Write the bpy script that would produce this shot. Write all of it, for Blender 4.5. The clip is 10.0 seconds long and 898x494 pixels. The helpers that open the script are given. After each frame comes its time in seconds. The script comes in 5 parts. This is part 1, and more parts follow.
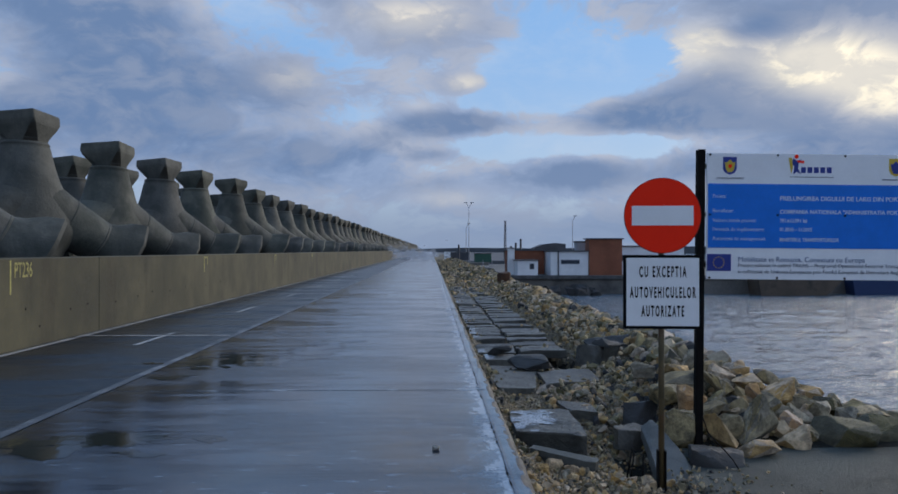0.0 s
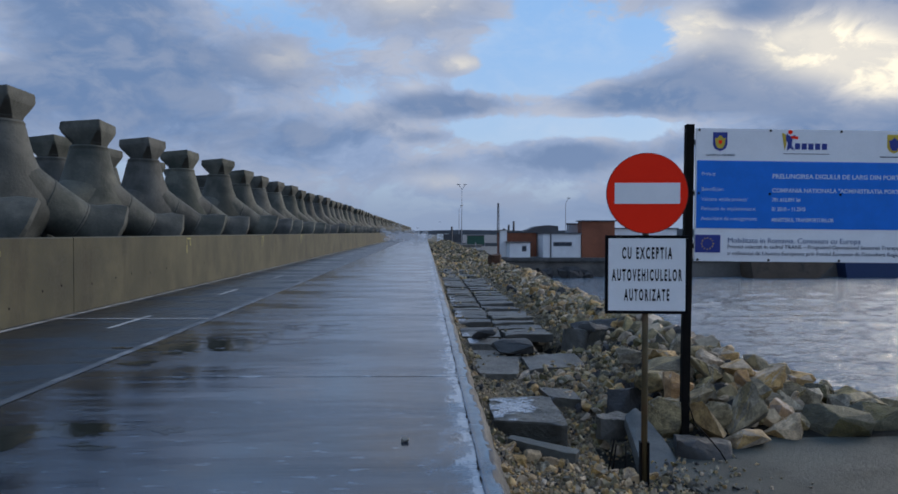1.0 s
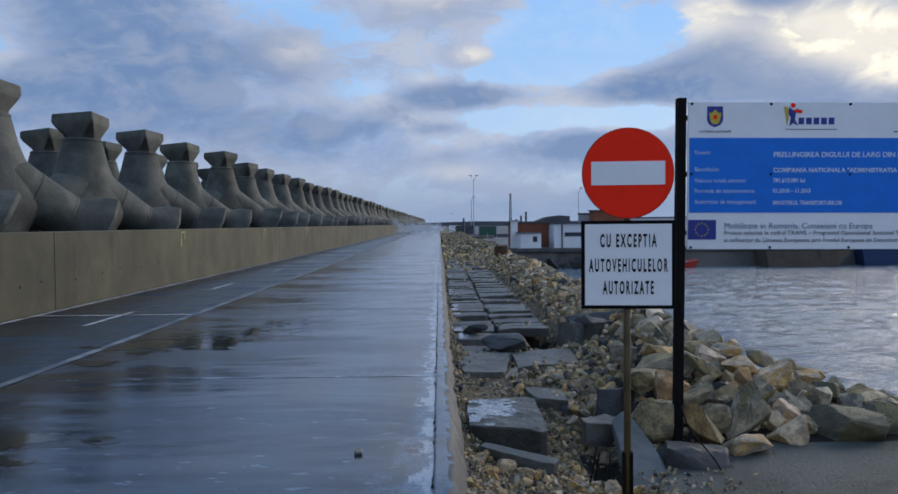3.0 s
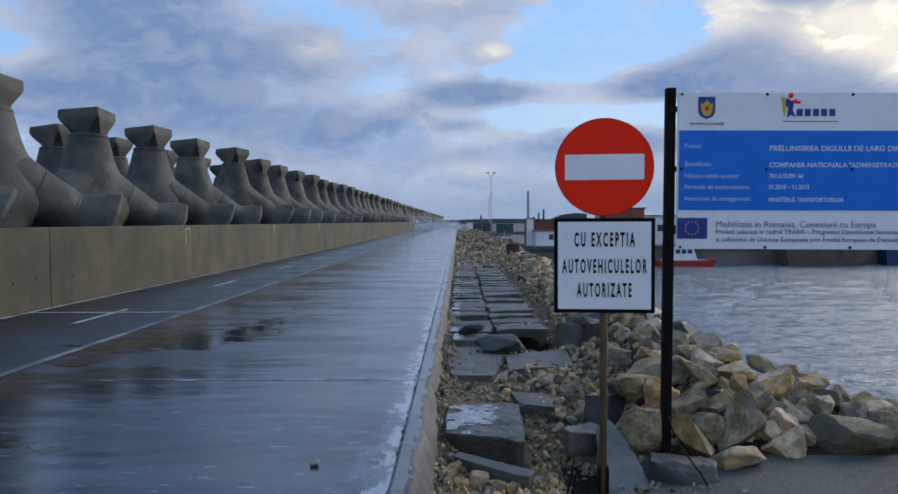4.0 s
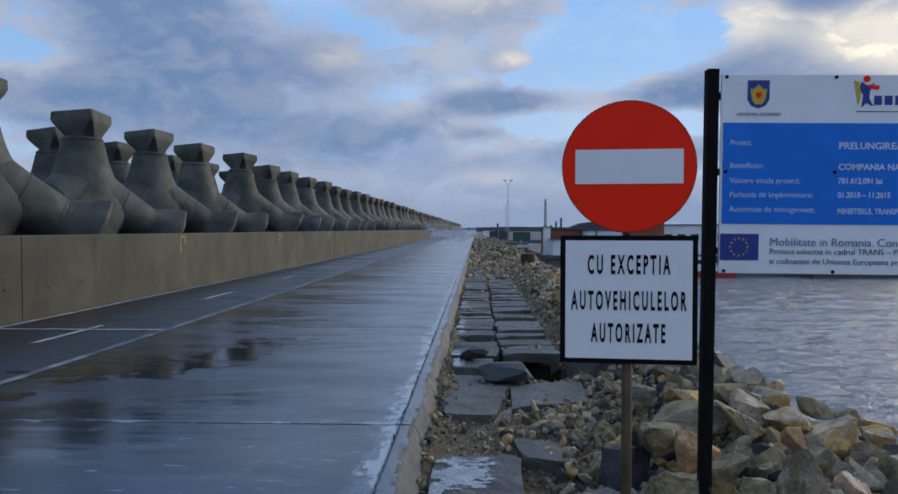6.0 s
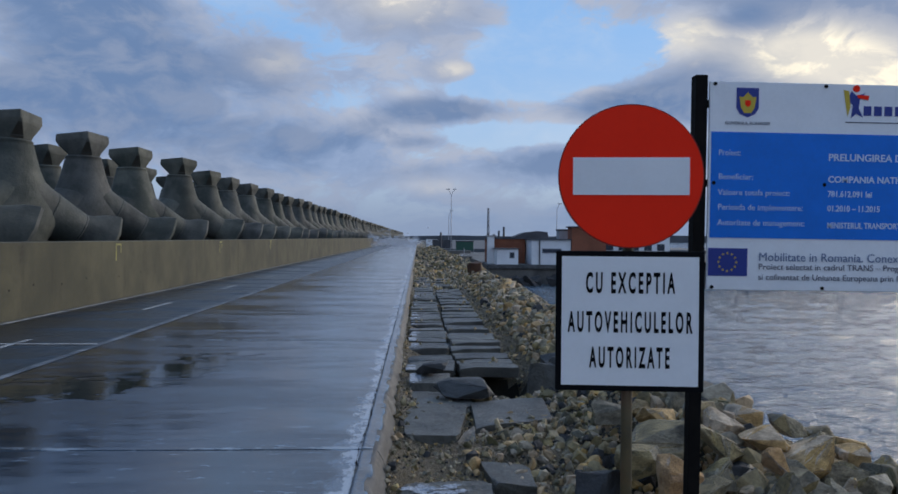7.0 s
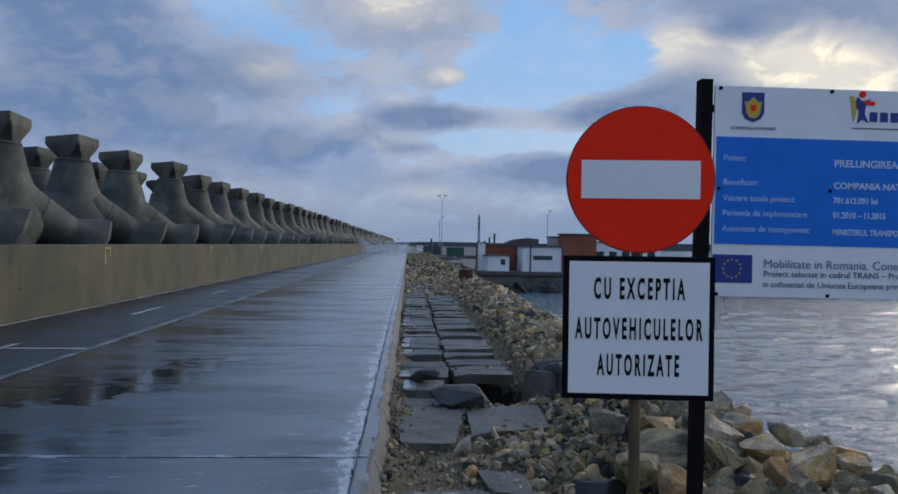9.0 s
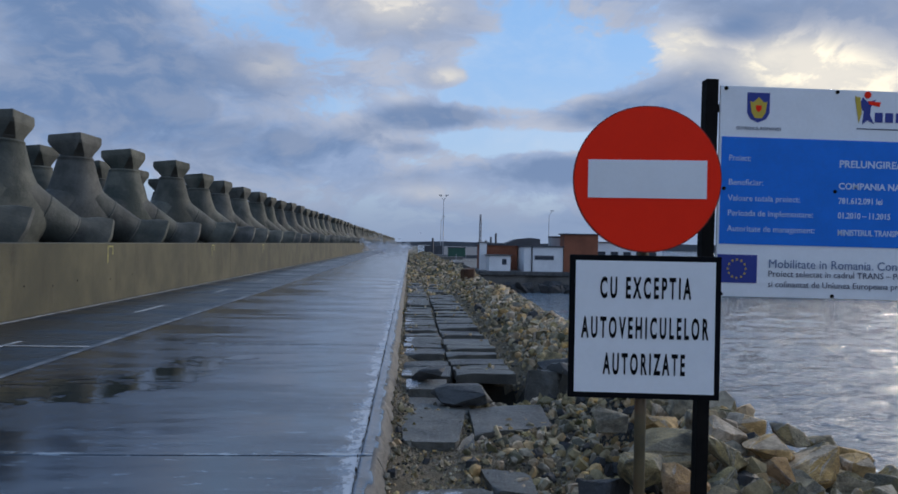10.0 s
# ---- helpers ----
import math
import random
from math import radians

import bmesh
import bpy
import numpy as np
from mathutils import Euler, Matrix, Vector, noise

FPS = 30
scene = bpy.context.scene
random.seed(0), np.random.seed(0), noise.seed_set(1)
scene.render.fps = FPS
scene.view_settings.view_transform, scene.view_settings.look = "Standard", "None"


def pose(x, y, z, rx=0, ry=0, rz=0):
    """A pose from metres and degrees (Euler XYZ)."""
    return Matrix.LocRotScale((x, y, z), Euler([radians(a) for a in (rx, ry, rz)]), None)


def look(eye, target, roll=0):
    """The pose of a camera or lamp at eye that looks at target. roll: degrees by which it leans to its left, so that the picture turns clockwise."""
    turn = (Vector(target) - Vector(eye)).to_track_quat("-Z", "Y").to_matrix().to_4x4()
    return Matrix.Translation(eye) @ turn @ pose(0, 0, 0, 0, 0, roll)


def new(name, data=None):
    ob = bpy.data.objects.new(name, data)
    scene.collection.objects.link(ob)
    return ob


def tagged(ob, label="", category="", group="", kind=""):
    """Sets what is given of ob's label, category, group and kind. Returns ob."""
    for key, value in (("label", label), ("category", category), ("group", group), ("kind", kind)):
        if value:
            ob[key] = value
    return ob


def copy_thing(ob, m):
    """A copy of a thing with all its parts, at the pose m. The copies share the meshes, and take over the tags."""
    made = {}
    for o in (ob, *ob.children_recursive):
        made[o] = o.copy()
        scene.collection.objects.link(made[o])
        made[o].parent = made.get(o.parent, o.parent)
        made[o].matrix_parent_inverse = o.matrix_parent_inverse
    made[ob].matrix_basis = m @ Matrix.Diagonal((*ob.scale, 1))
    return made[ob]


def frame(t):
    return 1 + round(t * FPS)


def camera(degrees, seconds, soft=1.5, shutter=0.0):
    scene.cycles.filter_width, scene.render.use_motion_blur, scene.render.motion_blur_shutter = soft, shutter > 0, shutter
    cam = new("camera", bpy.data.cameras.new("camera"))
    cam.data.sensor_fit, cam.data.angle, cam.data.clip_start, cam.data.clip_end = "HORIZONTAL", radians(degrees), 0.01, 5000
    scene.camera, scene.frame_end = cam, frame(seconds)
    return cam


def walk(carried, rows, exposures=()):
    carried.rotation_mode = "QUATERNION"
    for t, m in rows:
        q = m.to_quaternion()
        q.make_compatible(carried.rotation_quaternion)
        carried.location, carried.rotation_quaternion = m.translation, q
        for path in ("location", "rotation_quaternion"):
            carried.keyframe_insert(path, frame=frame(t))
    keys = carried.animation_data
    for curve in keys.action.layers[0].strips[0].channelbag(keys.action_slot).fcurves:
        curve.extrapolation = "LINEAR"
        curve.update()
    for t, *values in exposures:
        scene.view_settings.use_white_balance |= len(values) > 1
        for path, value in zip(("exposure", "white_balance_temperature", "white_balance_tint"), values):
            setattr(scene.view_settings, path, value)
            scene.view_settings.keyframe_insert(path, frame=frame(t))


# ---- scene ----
cam = camera(60.2, 10.0, soft=1.65)
PATH = [
    (0, (0.174, -0.011, 1.561), (0.22, 1.989, 1.569), 0.0),
    (0.5, (0.232, 0.147, 1.54), (0.289, 2.146, 1.534), -0.1),
    (1, (0.356, 0.37, 1.542), (0.418, 2.369, 1.504), 0.1),
    (1.5, (0.459, 0.63, 1.525), (0.522, 2.628, 1.471), 0.1),
    (2, (0.529, 0.819, 1.533), (0.585, 2.817, 1.476), -0.0),
    (2.5, (0.618, 0.9, 1.513), (0.664, 2.898, 1.456), -0.4),
    (4, (1.112, 1.309, 1.506), (1.087, 3.307, 1.44), -0.3),
    (4.5, (1.269, 1.599, 1.5), (1.229, 3.598, 1.439), -0.4),
    (5, (1.363, 1.911, 1.516), (1.29, 3.909, 1.463), -0.1),
    (6.5, (1.233, 2.775, 1.563), (1.172, 4.774, 1.525), 0.3),
    (7, (1.123, 2.891, 1.573), (1.203, 4.89, 1.549), 0.4),
    (7.5, (1.091, 2.908, 1.577), (1.202, 4.904, 1.557), 0.5),
    (8, (1.08, 2.929, 1.567), (1.202, 4.925, 1.553), 0.6),
    (8.5, (1.069, 2.951, 1.564), (1.181, 4.948, 1.554), 0.8),
    (9, (1.066, 2.976, 1.56), (1.171, 4.973, 1.553), 0.8),
    (9.5, (1.051, 2.991, 1.558), (1.156, 4.988, 1.55), 0.9),
    (10, (1.043, 2.969, 1.556), (1.145, 4.967, 1.548), 1.0),
]
walk(cam, [(t, look(eye, target, roll)) for t, eye, target, roll in PATH],
     exposures=[(0, -0.02), (1.5, 0.08), (2.5, 0.15), (4.0, 0.24), (4.5, 0.19), (6.5, 0.07), (8.0, -0.06), (9.0, -0.02), (10, 0.07)])

# ---------------------------------------------------------------- world, sun
SUN_AZ, SUN_EL = 51.8, 18.0      # degrees to the right of +y, degrees over the horizon


class Nodes:
    """Short writing for a node tree."""

    def __init__(self, tree):
        self.t = tree
        tree.nodes.clear()

    def n(self, kind, **inputs):
        node = self.t.nodes.new(kind)
        for k, v in inputs.items():
            self.put(node.inputs[k.replace("_", " ")], v)
        return node

    def put(self, socket, v):
        if isinstance(v, bpy.types.NodeSocket):
            self.t.links.new(v, socket)
        else:
            socket.default_value = v

    def m(self, op, a, b=0.0, c=0.0, clamp=False):
        node = self.t.nodes.new("ShaderNodeMath")
        node.operation, node.use_clamp = op, clamp
        for i, v in enumerate((a, b, c)):
            self.put(node.inputs[i], v)
        return node.outputs[0]

    def v(self, op, a, b=(0, 0, 0), out=0):
        node = self.t.nodes.new("ShaderNodeVectorMath")
        node.operation = op
        self.put(node.inputs[0], a)
        self.put(node.inputs[1], b)
        return node.outputs[out]

    def mix(self, f, a, b, mode="MIX"):
        node = self.t.nodes.new("ShaderNodeMix")
        node.data_type, node.blend_type = "RGBA", mode
        self.put(node.inputs[0], f)
        self.put(node.inputs[6], a if isinstance(a, bpy.types.NodeSocket) else (*a[:3], 1))
        self.put(node.inputs[7], b if isinstance(b, bpy.types.NodeSocket) else (*b[:3], 1))
        return node.outputs[2]

    def noise(self, vec, scale, detail=4.0, rough=0.55, out=0, distort=0.0):
        node = self.n("ShaderNodeTexNoise", Vector=vec, Scale=scale, Detail=detail, Roughness=rough, Distortion=distort)
        return node.outputs[out]

    def ramp(self, f, lo, hi, a=0.0, b=1.0, smooth=True):
        node = self.t.nodes.new("ShaderNodeMapRange")
        node.interpolation_type = "SMOOTHSTEP" if smooth else "LINEAR"
        for i, v in enumerate((f, lo, hi, a, b)):
            self.put(node.inputs[i], v)
        return node.outputs[0]

    def xyz(self, vec):
        return self.n("ShaderNodeSeparateXYZ", Vector=vec).outputs

    def vec(self, x, y, z):
        return self.n("ShaderNodeCombineXYZ", X=x, Y=y, Z=z).outputs[0]


def make_world():
    w = bpy.data.worlds.new("evening_sky")
    scene.world = w
    w.use_nodes = True
    k = Nodes(w.node_tree)
    d = k.n("ShaderNodeTexCoord").outputs["Generated"]
    x, y, z = k.xyz(k.v("NORMALIZE", d))
    sky = k.t.nodes.new("ShaderNodeTexSky")
    sky.sky_type, sky.sun_disc = "NISHITA", False
    sky.sun_elevation, sky.sun_rotation = radians(SUN_EL), radians(SUN_AZ)
    sky.air_density, sky.dust_density, sky.ozone_density = 1.2, 0.8, 3.0
    az = k.m("MULTIPLY", k.m("ARCTAN2", x, y), 57.2958)
    el = k.m("MULTIPLY", k.m("ARCSINE", z), 57.2958)
    # cloud field: billows that flatten towards the horizon, seamless all round
    flat = k.vec(k.m("MULTIPLY", x, 7.0), k.m("MULTIPLY", y, 7.0), k.m("MULTIPLY", z, 13.0))
    warp = k.noise(flat, 0.9, 3.0, 0.5, out=1)
    q = k.v("ADD", flat, k.v("MULTIPLY", k.v("SUBTRACT", warp, (0.5, 0.5, 0.5)), (0.9, 0.9, 0.9)))
    n0 = k.noise(q, 1.0, 9.0, 0.60)
    n1 = k.noise(k.v("ADD", q, (0.12, 0.02, 0.24)), 1.0, 9.0, 0.60)
    wide = k.noise(flat, 0.32, 2.0, 0.5)
    billow = k.m("SUBTRACT", n0, 0.5)

    def blob(a, e, wa, we, amp):
        g = k.m("ADD", k.m("POWER", k.m("ABSOLUTE", k.m("DIVIDE", k.m("SUBTRACT", az, a), wa)), 2.0),
                k.m("POWER", k.m("ABSOLUTE", k.m("DIVIDE", k.m("SUBTRACT", el, e), we)), 2.0))
        return k.m("MULTIPLY", k.m("EXPONENT", k.m("MULTIPLY", g, -1.0)), amp)

    def total(rows, start):
        r = start
        for row in rows:
            r = k.m("ADD", r, blob(*row))
        return r

    # where banks of cloud stand, and where the sky is open
    cover = total([(14, 9.5, 4.5, 1.3, 0.9), (20, 10.4, 5, 1.8, 0.6), (25, 13, 8, 4.5, 1.4), (33, 10, 7, 5, 1.2), (10, 5.3, 5, 1.3, 1.1), (17, 5.6, 7, 1.3, 0.45), (13, 7.6, 7, 0.8, -0.9),
                   (10, 12.3, 4.5, 3.0, -0.9), (15, 13.2, 3.2, 1.6, -0.7), (2, 9.3, 4.4, 1.0, 1.6), (2.9, 12, 2.6, 0.9, 0.7), (0.5, 7.0, 2.4, 0.6, 0.75), (-1.5, 16, 6.5, 1.9, 0.75), (-10, 12, 4, 2, 0.85),
                   (-20, 11.6, 8, 1.8, 0.85), (-27, 16, 8, 2.2, 1.0), (-14, 17, 4, 1.4, -0.5), (-30, 11, 4, 1.0, -0.5), (-10, 7, 8, 2.2, 0.75), (-5, 9.6, 2, 1.0, -0.4),
                   (-3, 4.4, 10, 1.4, 0.55), (-25, 14, 11, 6, 0.4), (-25, 8.5, 9, 3, 0.7), (-17, 6.5, 6, 2, 0.4), (12, 1.5, 30, 1.6, 0.35)],
                  k.m("SUBTRACT", k.m("MULTIPLY", wide, 1.2), 0.42))
    dens = k.m("ADD", k.m("SUBTRACT", cover, k.ramp(el, 20.0, 38.0, 0.0, 0.45)), k.m("MULTIPLY", billow, 3.1))
    dens = k.m("ADD", dens, k.m("MAXIMUM", k.ramp(y, 0.15, -0.35, 0.0, 0.45), k.ramp(el, 48.0, 66.0, 0.0, 0.35)))
    alpha = k.ramp(dens, 0.12, 0.46)
    core = k.ramp(dens, 0.30, 1.15)
    # open sky
    blue = k.mix(k.ramp(el, 0.0, 17.0), (0.37, 0.48, 0.67), (0.22, 0.42, 0.76))
    blue = k.mix(k.ramp(el, 20.0, 75.0), blue, (0.12, 0.25, 0.52))
    blue = k.mix(0.2, blue, k.mix(1.0, sky.outputs[0], (0.11, 0.11, 0.11), "MULTIPLY"))
    thin = k.ramp(k.noise(q, 0.5, 7.0, 0.62), 0.44, 0.70)
    blue = k.mix(k.m("MULTIPLY", thin, 0.5), blue, (0.50, 0.58, 0.70))
    # light on the clouds: the side that turns to the sun, and how near the sun stands
    side = k.ramp(k.m("SUBTRACT", n0, n1), -0.09, 0.12)
    near = k.m("MINIMUM", total([(26.3, 12.3, 4.5, 2.4, 0.95), (19, 14.8, 3.5, 1.6, 0.6), (18.5, 13.0, 3.5, 1.4, 0.45), (31, 10, 3, 2, 0.6), (40, 11, 10, 5, 0.6), (23, 15.0, 2, 0.8, -0.35), (15, 9.4, 5, 1.4, -0.1),
                                 (-1.5, 16.7, 6, 2.0, 0.62), (2.9, 12.2, 2.6, 1.0, 0.6), (-1, 10.6, 2, 0.7, 0.45), (-10, 12.3, 3.5, 1.6, 0.5), (1, 3.8, 4.5, 1.0, 0.55), (12, 7.9, 3, 0.6, 0.4),
                                 (33, 5.5, 8, 2, -0.4), (-27, 15, 10, 5, -0.3), (-20, 7.5, 9, 3, -0.3), (-11, 6.5, 8, 2.5, -0.3)], k.m("MAXIMUM", k.ramp(y, 0.1, -0.7, 0.10, 0.62), k.ramp(el, 45.0, 70.0, 0.0, 0.22))), 1.0)
    shade = k.mix(core, (0.265, 0.35, 0.525), (0.13, 0.208, 0.37))
    glow = k.mix(k.ramp(near, 0.3, 1.0), (0.55, 0.55, 0.59), (1.0, 0.91, 0.74))
    glow = k.mix(k.ramp(y, 0.1, -0.5), glow, (0.70, 0.78, 0.95))
    glow = k.mix(1.0, glow, k.mix(k.ramp(n1, 0.34, 0.62), (0.76, 0.79, 0.84), (1.08, 1.07, 1.04)), "MULTIPLY")
    cloud = k.mix(k.m("MAXIMUM", k.m("MULTIPLY", near, k.ramp(side, 0.0, 1.0, 0.60, 1.08)), k.m("MULTIPLY", side, k.ramp(core, 0.0, 1.0, 0.52, 0.22))), shade, glow)
    col = k.mix(alpha, blue, cloud)
    # horizon haze
    col = k.mix(k.ramp(el, 6.5, 0.0, 0.0, 0.85), col, (0.20, 0.27, 0.41))
    col = k.mix(k.ramp(z, 0.0, -0.02), col, (0.10, 0.13, 0.18))
    col = k.mix(k.ramp(x, -0.52, -0.95, 0.0, 0.5), col, (0.06, 0.10, 0.17))
    bg = k.n("ShaderNodeBackground", Color=col, Strength=SKY)
    k.t.links.new(bg.outputs[0], k.n("ShaderNodeOutputWorld").inputs[0])


SKY = 1.14
make_world()
sun = new("sun", bpy.data.lights.new("sun", "SUN"))
sun.data.energy, sun.data.angle, sun.data.color = 2.2, radians(42), (1.0, 0.89, 0.75)
sun.matrix_world = look((0, 0, 0), (-math.sin(radians(SUN_AZ)) * math.cos(radians(SUN_EL)),
                                    -math.cos(radians(SUN_AZ)) * math.cos(radians(SUN_EL)), -math.sin(radians(SUN_EL))))

# ---------------------------------------------------------------- materials


def surface(name, dark, light, rough=(0.7, 0.9), scale=2.0, fine=30.0, bump=0.3, metal=0.0, spread=0.0, stain=None, stain_scale=0.6,
            stain_at=(0.5, 0.7), local=False, depth=0.01, streak=None, spec=0.5):
    """A grained material: two scales of colour, stains, roughness and relief. spread: how far single objects differ."""
    mt = bpy.data.materials.new(name)
    mt.use_nodes = True
    k = Nodes(mt.node_tree)
    p = k.n("ShaderNodeTexCoord").outputs["Object"] if local else k.n("ShaderNodeNewGeometry").outputs["Position"]
    if local:
        p = k.v("ADD", p, k.vec(k.m("MULTIPLY", k.n("ShaderNodeObjectInfo").outputs["Random"], 37.0), 0.0, 0.0))
    a = k.noise(p, scale, 5.0)
    b = k.noise(p, fine, 4.0, 0.65)
    f = k.m("ADD", k.m("MULTIPLY", k.ramp(a, 0.3, 0.7), 0.6), k.m("MULTIPLY", k.ramp(b, 0.3, 0.7), 0.4))
    col = k.mix(f, dark, light)
    if stain:
        s = k.ramp(k.noise(p, stain_scale, 6.0, 0.6), *stain_at)
        col = k.mix(k.m("MULTIPLY", s, 0.8), col, stain)
    if streak:
        x, y, z = k.xyz(p)
        s = k.ramp(k.noise(k.vec(k.m("MULTIPLY", x, 1.1), k.m("MULTIPLY", y, 1.1), k.m("MULTIPLY", z, 0.25)), 1.0, 7.0, 0.7), 0.50, 0.70)
        col = k.mix(k.m("MULTIPLY", s, 0.6), col, streak)
    if spread:
        r = k.m("FRACT", k.m("ADD", k.n("ShaderNodeObjectInfo").outputs["Random"], k.n("ShaderNodeNewGeometry").outputs["Random Per Island"]))
        hsv = k.n("ShaderNodeHueSaturation", Color=col, Value=k.ramp(r, 0, 1, 1 - spread, 1 + spread, False),
                  Saturation=k.ramp(k.m("FRACT", k.m("MULTIPLY", r, 7.31)), 0, 1, 0.6, 1.3, False))
        col = hsv.outputs[0]
    bs = k.n("ShaderNodeBsdfPrincipled", Base_Color=col, Metallic=metal, Roughness=k.ramp(b, 0.3, 0.7, *rough))
    bs.inputs["Specular IOR Level"].default_value = spec
    h = k.m("ADD", k.m("MULTIPLY", a, 0.5), k.m("MULTIPLY", b, 0.5))
    bp = k.n("ShaderNodeBump", Strength=bump, Distance=depth, Height=h)
    k.put(bs.inputs["Normal"], bp.outputs[0])
    k.t.links.new(bs.outputs[0], k.n("ShaderNodeOutputMaterial").inputs[0])
    return mt


def wet_road(name, dark, light, wet_lo, rough_dry, rough_wet, silt=None, spec=0.5):
    """Paving after rain: damp patches, a wet sheen over slight sags, broom marks across it. silt: pale tone of
    washed-up silt along the edge, also used for painted sky glare.
    """
    mt = bpy.data.materials.new(name)
    mt.use_nodes = True
    k = Nodes(mt.node_tree)
    p = k.n("ShaderNodeNewGeometry").outputs["Position"]
    x, y, z = k.xyz(p)
    across = k.vec(k.m("MULTIPLY", x, 0.35), y, 0.0)
    a = k.noise(across, 0.8, 6.0, 0.62)
    b = k.noise(p, 55.0, 3.0, 0.7)
    c = k.noise(k.vec(k.m("MULTIPLY", x, 1.4), k.m("MULTIPLY", y, 24.0), 0.0), 1.0, 5.0, 0.65)
    w = k.ramp(k.m("ADD", k.m("MULTIPLY", a, 0.7), k.m("MULTIPLY", k.noise(across, 3.4, 6.0, 0.7), 0.32)), wet_lo, wet_lo + 0.13)
    f = k.m("ADD", k.m("MULTIPLY", a, 0.35), k.m("ADD", k.m("MULTIPLY", b, 0.25), k.m("MULTIPLY", c, 0.4)))
    col = k.mix(k.ramp(f, 0.36, 0.62), dark, light)
    col = k.mix(w, col, k.mix(1.0, col, (0.55, 0.56, 0.58), "MULTIPLY"))
    rough = k.m("ADD", k.ramp(w, 0, 1, rough_dry, rough_wet, False), k.m("ADD", k.m("MULTIPLY", k.m("SUBTRACT", b, 0.5), 0.10), k.m("MULTIPLY", k.m("SUBTRACT", c, 0.5), 0.25)))
    if silt:
        e = k.m("ADD", k.ramp(x, -0.30, 0.68, -0.30, 0.13, False), k.noise(k.vec(k.m("MULTIPLY", x, 2.2), k.m("MULTIPLY", y, 1.3), 0.0), 1.6, 7.0, 0.68))
        e = k.m("MULTIPLY", k.ramp(e, 0.50, 0.66), k.m("MULTIPLY", k.ramp(x, -1.0, -0.2), k.ramp(x, 0.70, 0.74, 1.0, 0.3)))
        fleck = k.ramp(k.noise(k.vec(k.m("MULTIPLY", x, 2.0), k.m("MULTIPLY", y, 7.0), 0.0), 2.0, 4.0, 0.6), 0.60, 0.68, 0.0, 0.5)
        col = k.mix(k.m("MAXIMUM", k.m("MULTIPLY", e, 0.45), fleck), col, silt)
        rim = k.m("ADD", k.ramp(x, 0.40, 0.69, -0.25, 0.10, False), k.noise(k.vec(k.m("MULTIPLY", x, 4.0), k.m("MULTIPLY", y, 2.2), 9.0), 1.5, 7.0, 0.7))
        col = k.mix(k.m("MULTIPLY", k.m("MULTIPLY", k.ramp(rim, 0.50, 0.60), k.ramp(x, 0.69, 0.73, 0.7, 0.12)), 1.0), col, (0.44, 0.49, 0.55))
        # sky glare on the wet paving, painted as paler colour, stronger to the right
        glare = k.ramp(k.noise(k.vec(k.m("MULTIPLY", x, 0.45), k.m("MULTIPLY", y, 1.7), 3.0), 0.9, 8.0, 0.66), 0.42, 0.66)
        glare = k.m("MULTIPLY", glare, k.ramp(x, -3.0, -0.2, 0.05, 1.0))
        col = k.mix(k.m("MULTIPLY", glare, 0.18), col, silt)
        gap = k.m("MULTIPLY", k.m("ABSOLUTE", k.m("SUBTRACT", k.m("FRACT", k.m("ADD", k.m("DIVIDE", k.m("SUBTRACT", y, 8.66), 6.1), 20.5)), 0.5)), 6.1)
        wash = k.m("MULTIPLY", k.ramp(gap, 0.10, 0.0), k.ramp(k.noise(k.vec(k.m("MULTIPLY", x, 1.5), k.m("MULTIPLY", y, 6.0), 5.0), 1.6, 5.0, 0.65), 0.50, 0.62))
        col = k.mix(k.m("MULTIPLY", wash, 0.8), col, (0.30, 0.36, 0.42))
        rough = k.m("ADD", rough, k.m("MULTIPLY", e, 0.08))
    sag = k.noise(k.vec(k.m("MULTIPLY", x, 0.25), k.m("MULTIPLY", y, 0.85), 0.0), 1.0, 3.0, 0.5)
    b0 = k.n("ShaderNodeBump", Strength=1.0, Distance=0.035, Height=sag)
    h = k.m("ADD", k.m("MULTIPLY", c, 0.65), k.m("MULTIPLY", b, 0.35))
    bp = k.n("ShaderNodeBump", Strength=k.ramp(w, 0, 1, 0.42, 0.20, False), Distance=0.008, Height=h, Normal=b0.outputs[0])
    bs = k.n("ShaderNodeBsdfPrincipled", Base_Color=col, Roughness=rough, Normal=bp.outputs[0])
    bs.inputs["Specular IOR Level"].default_value = spec
    bs.inputs["Specular Tint"].default_value = (0.81, 0.95, 1.0, 1)
    k.t.links.new(bs.outputs[0], k.n("ShaderNodeOutputMaterial").inputs[0])
    return mt


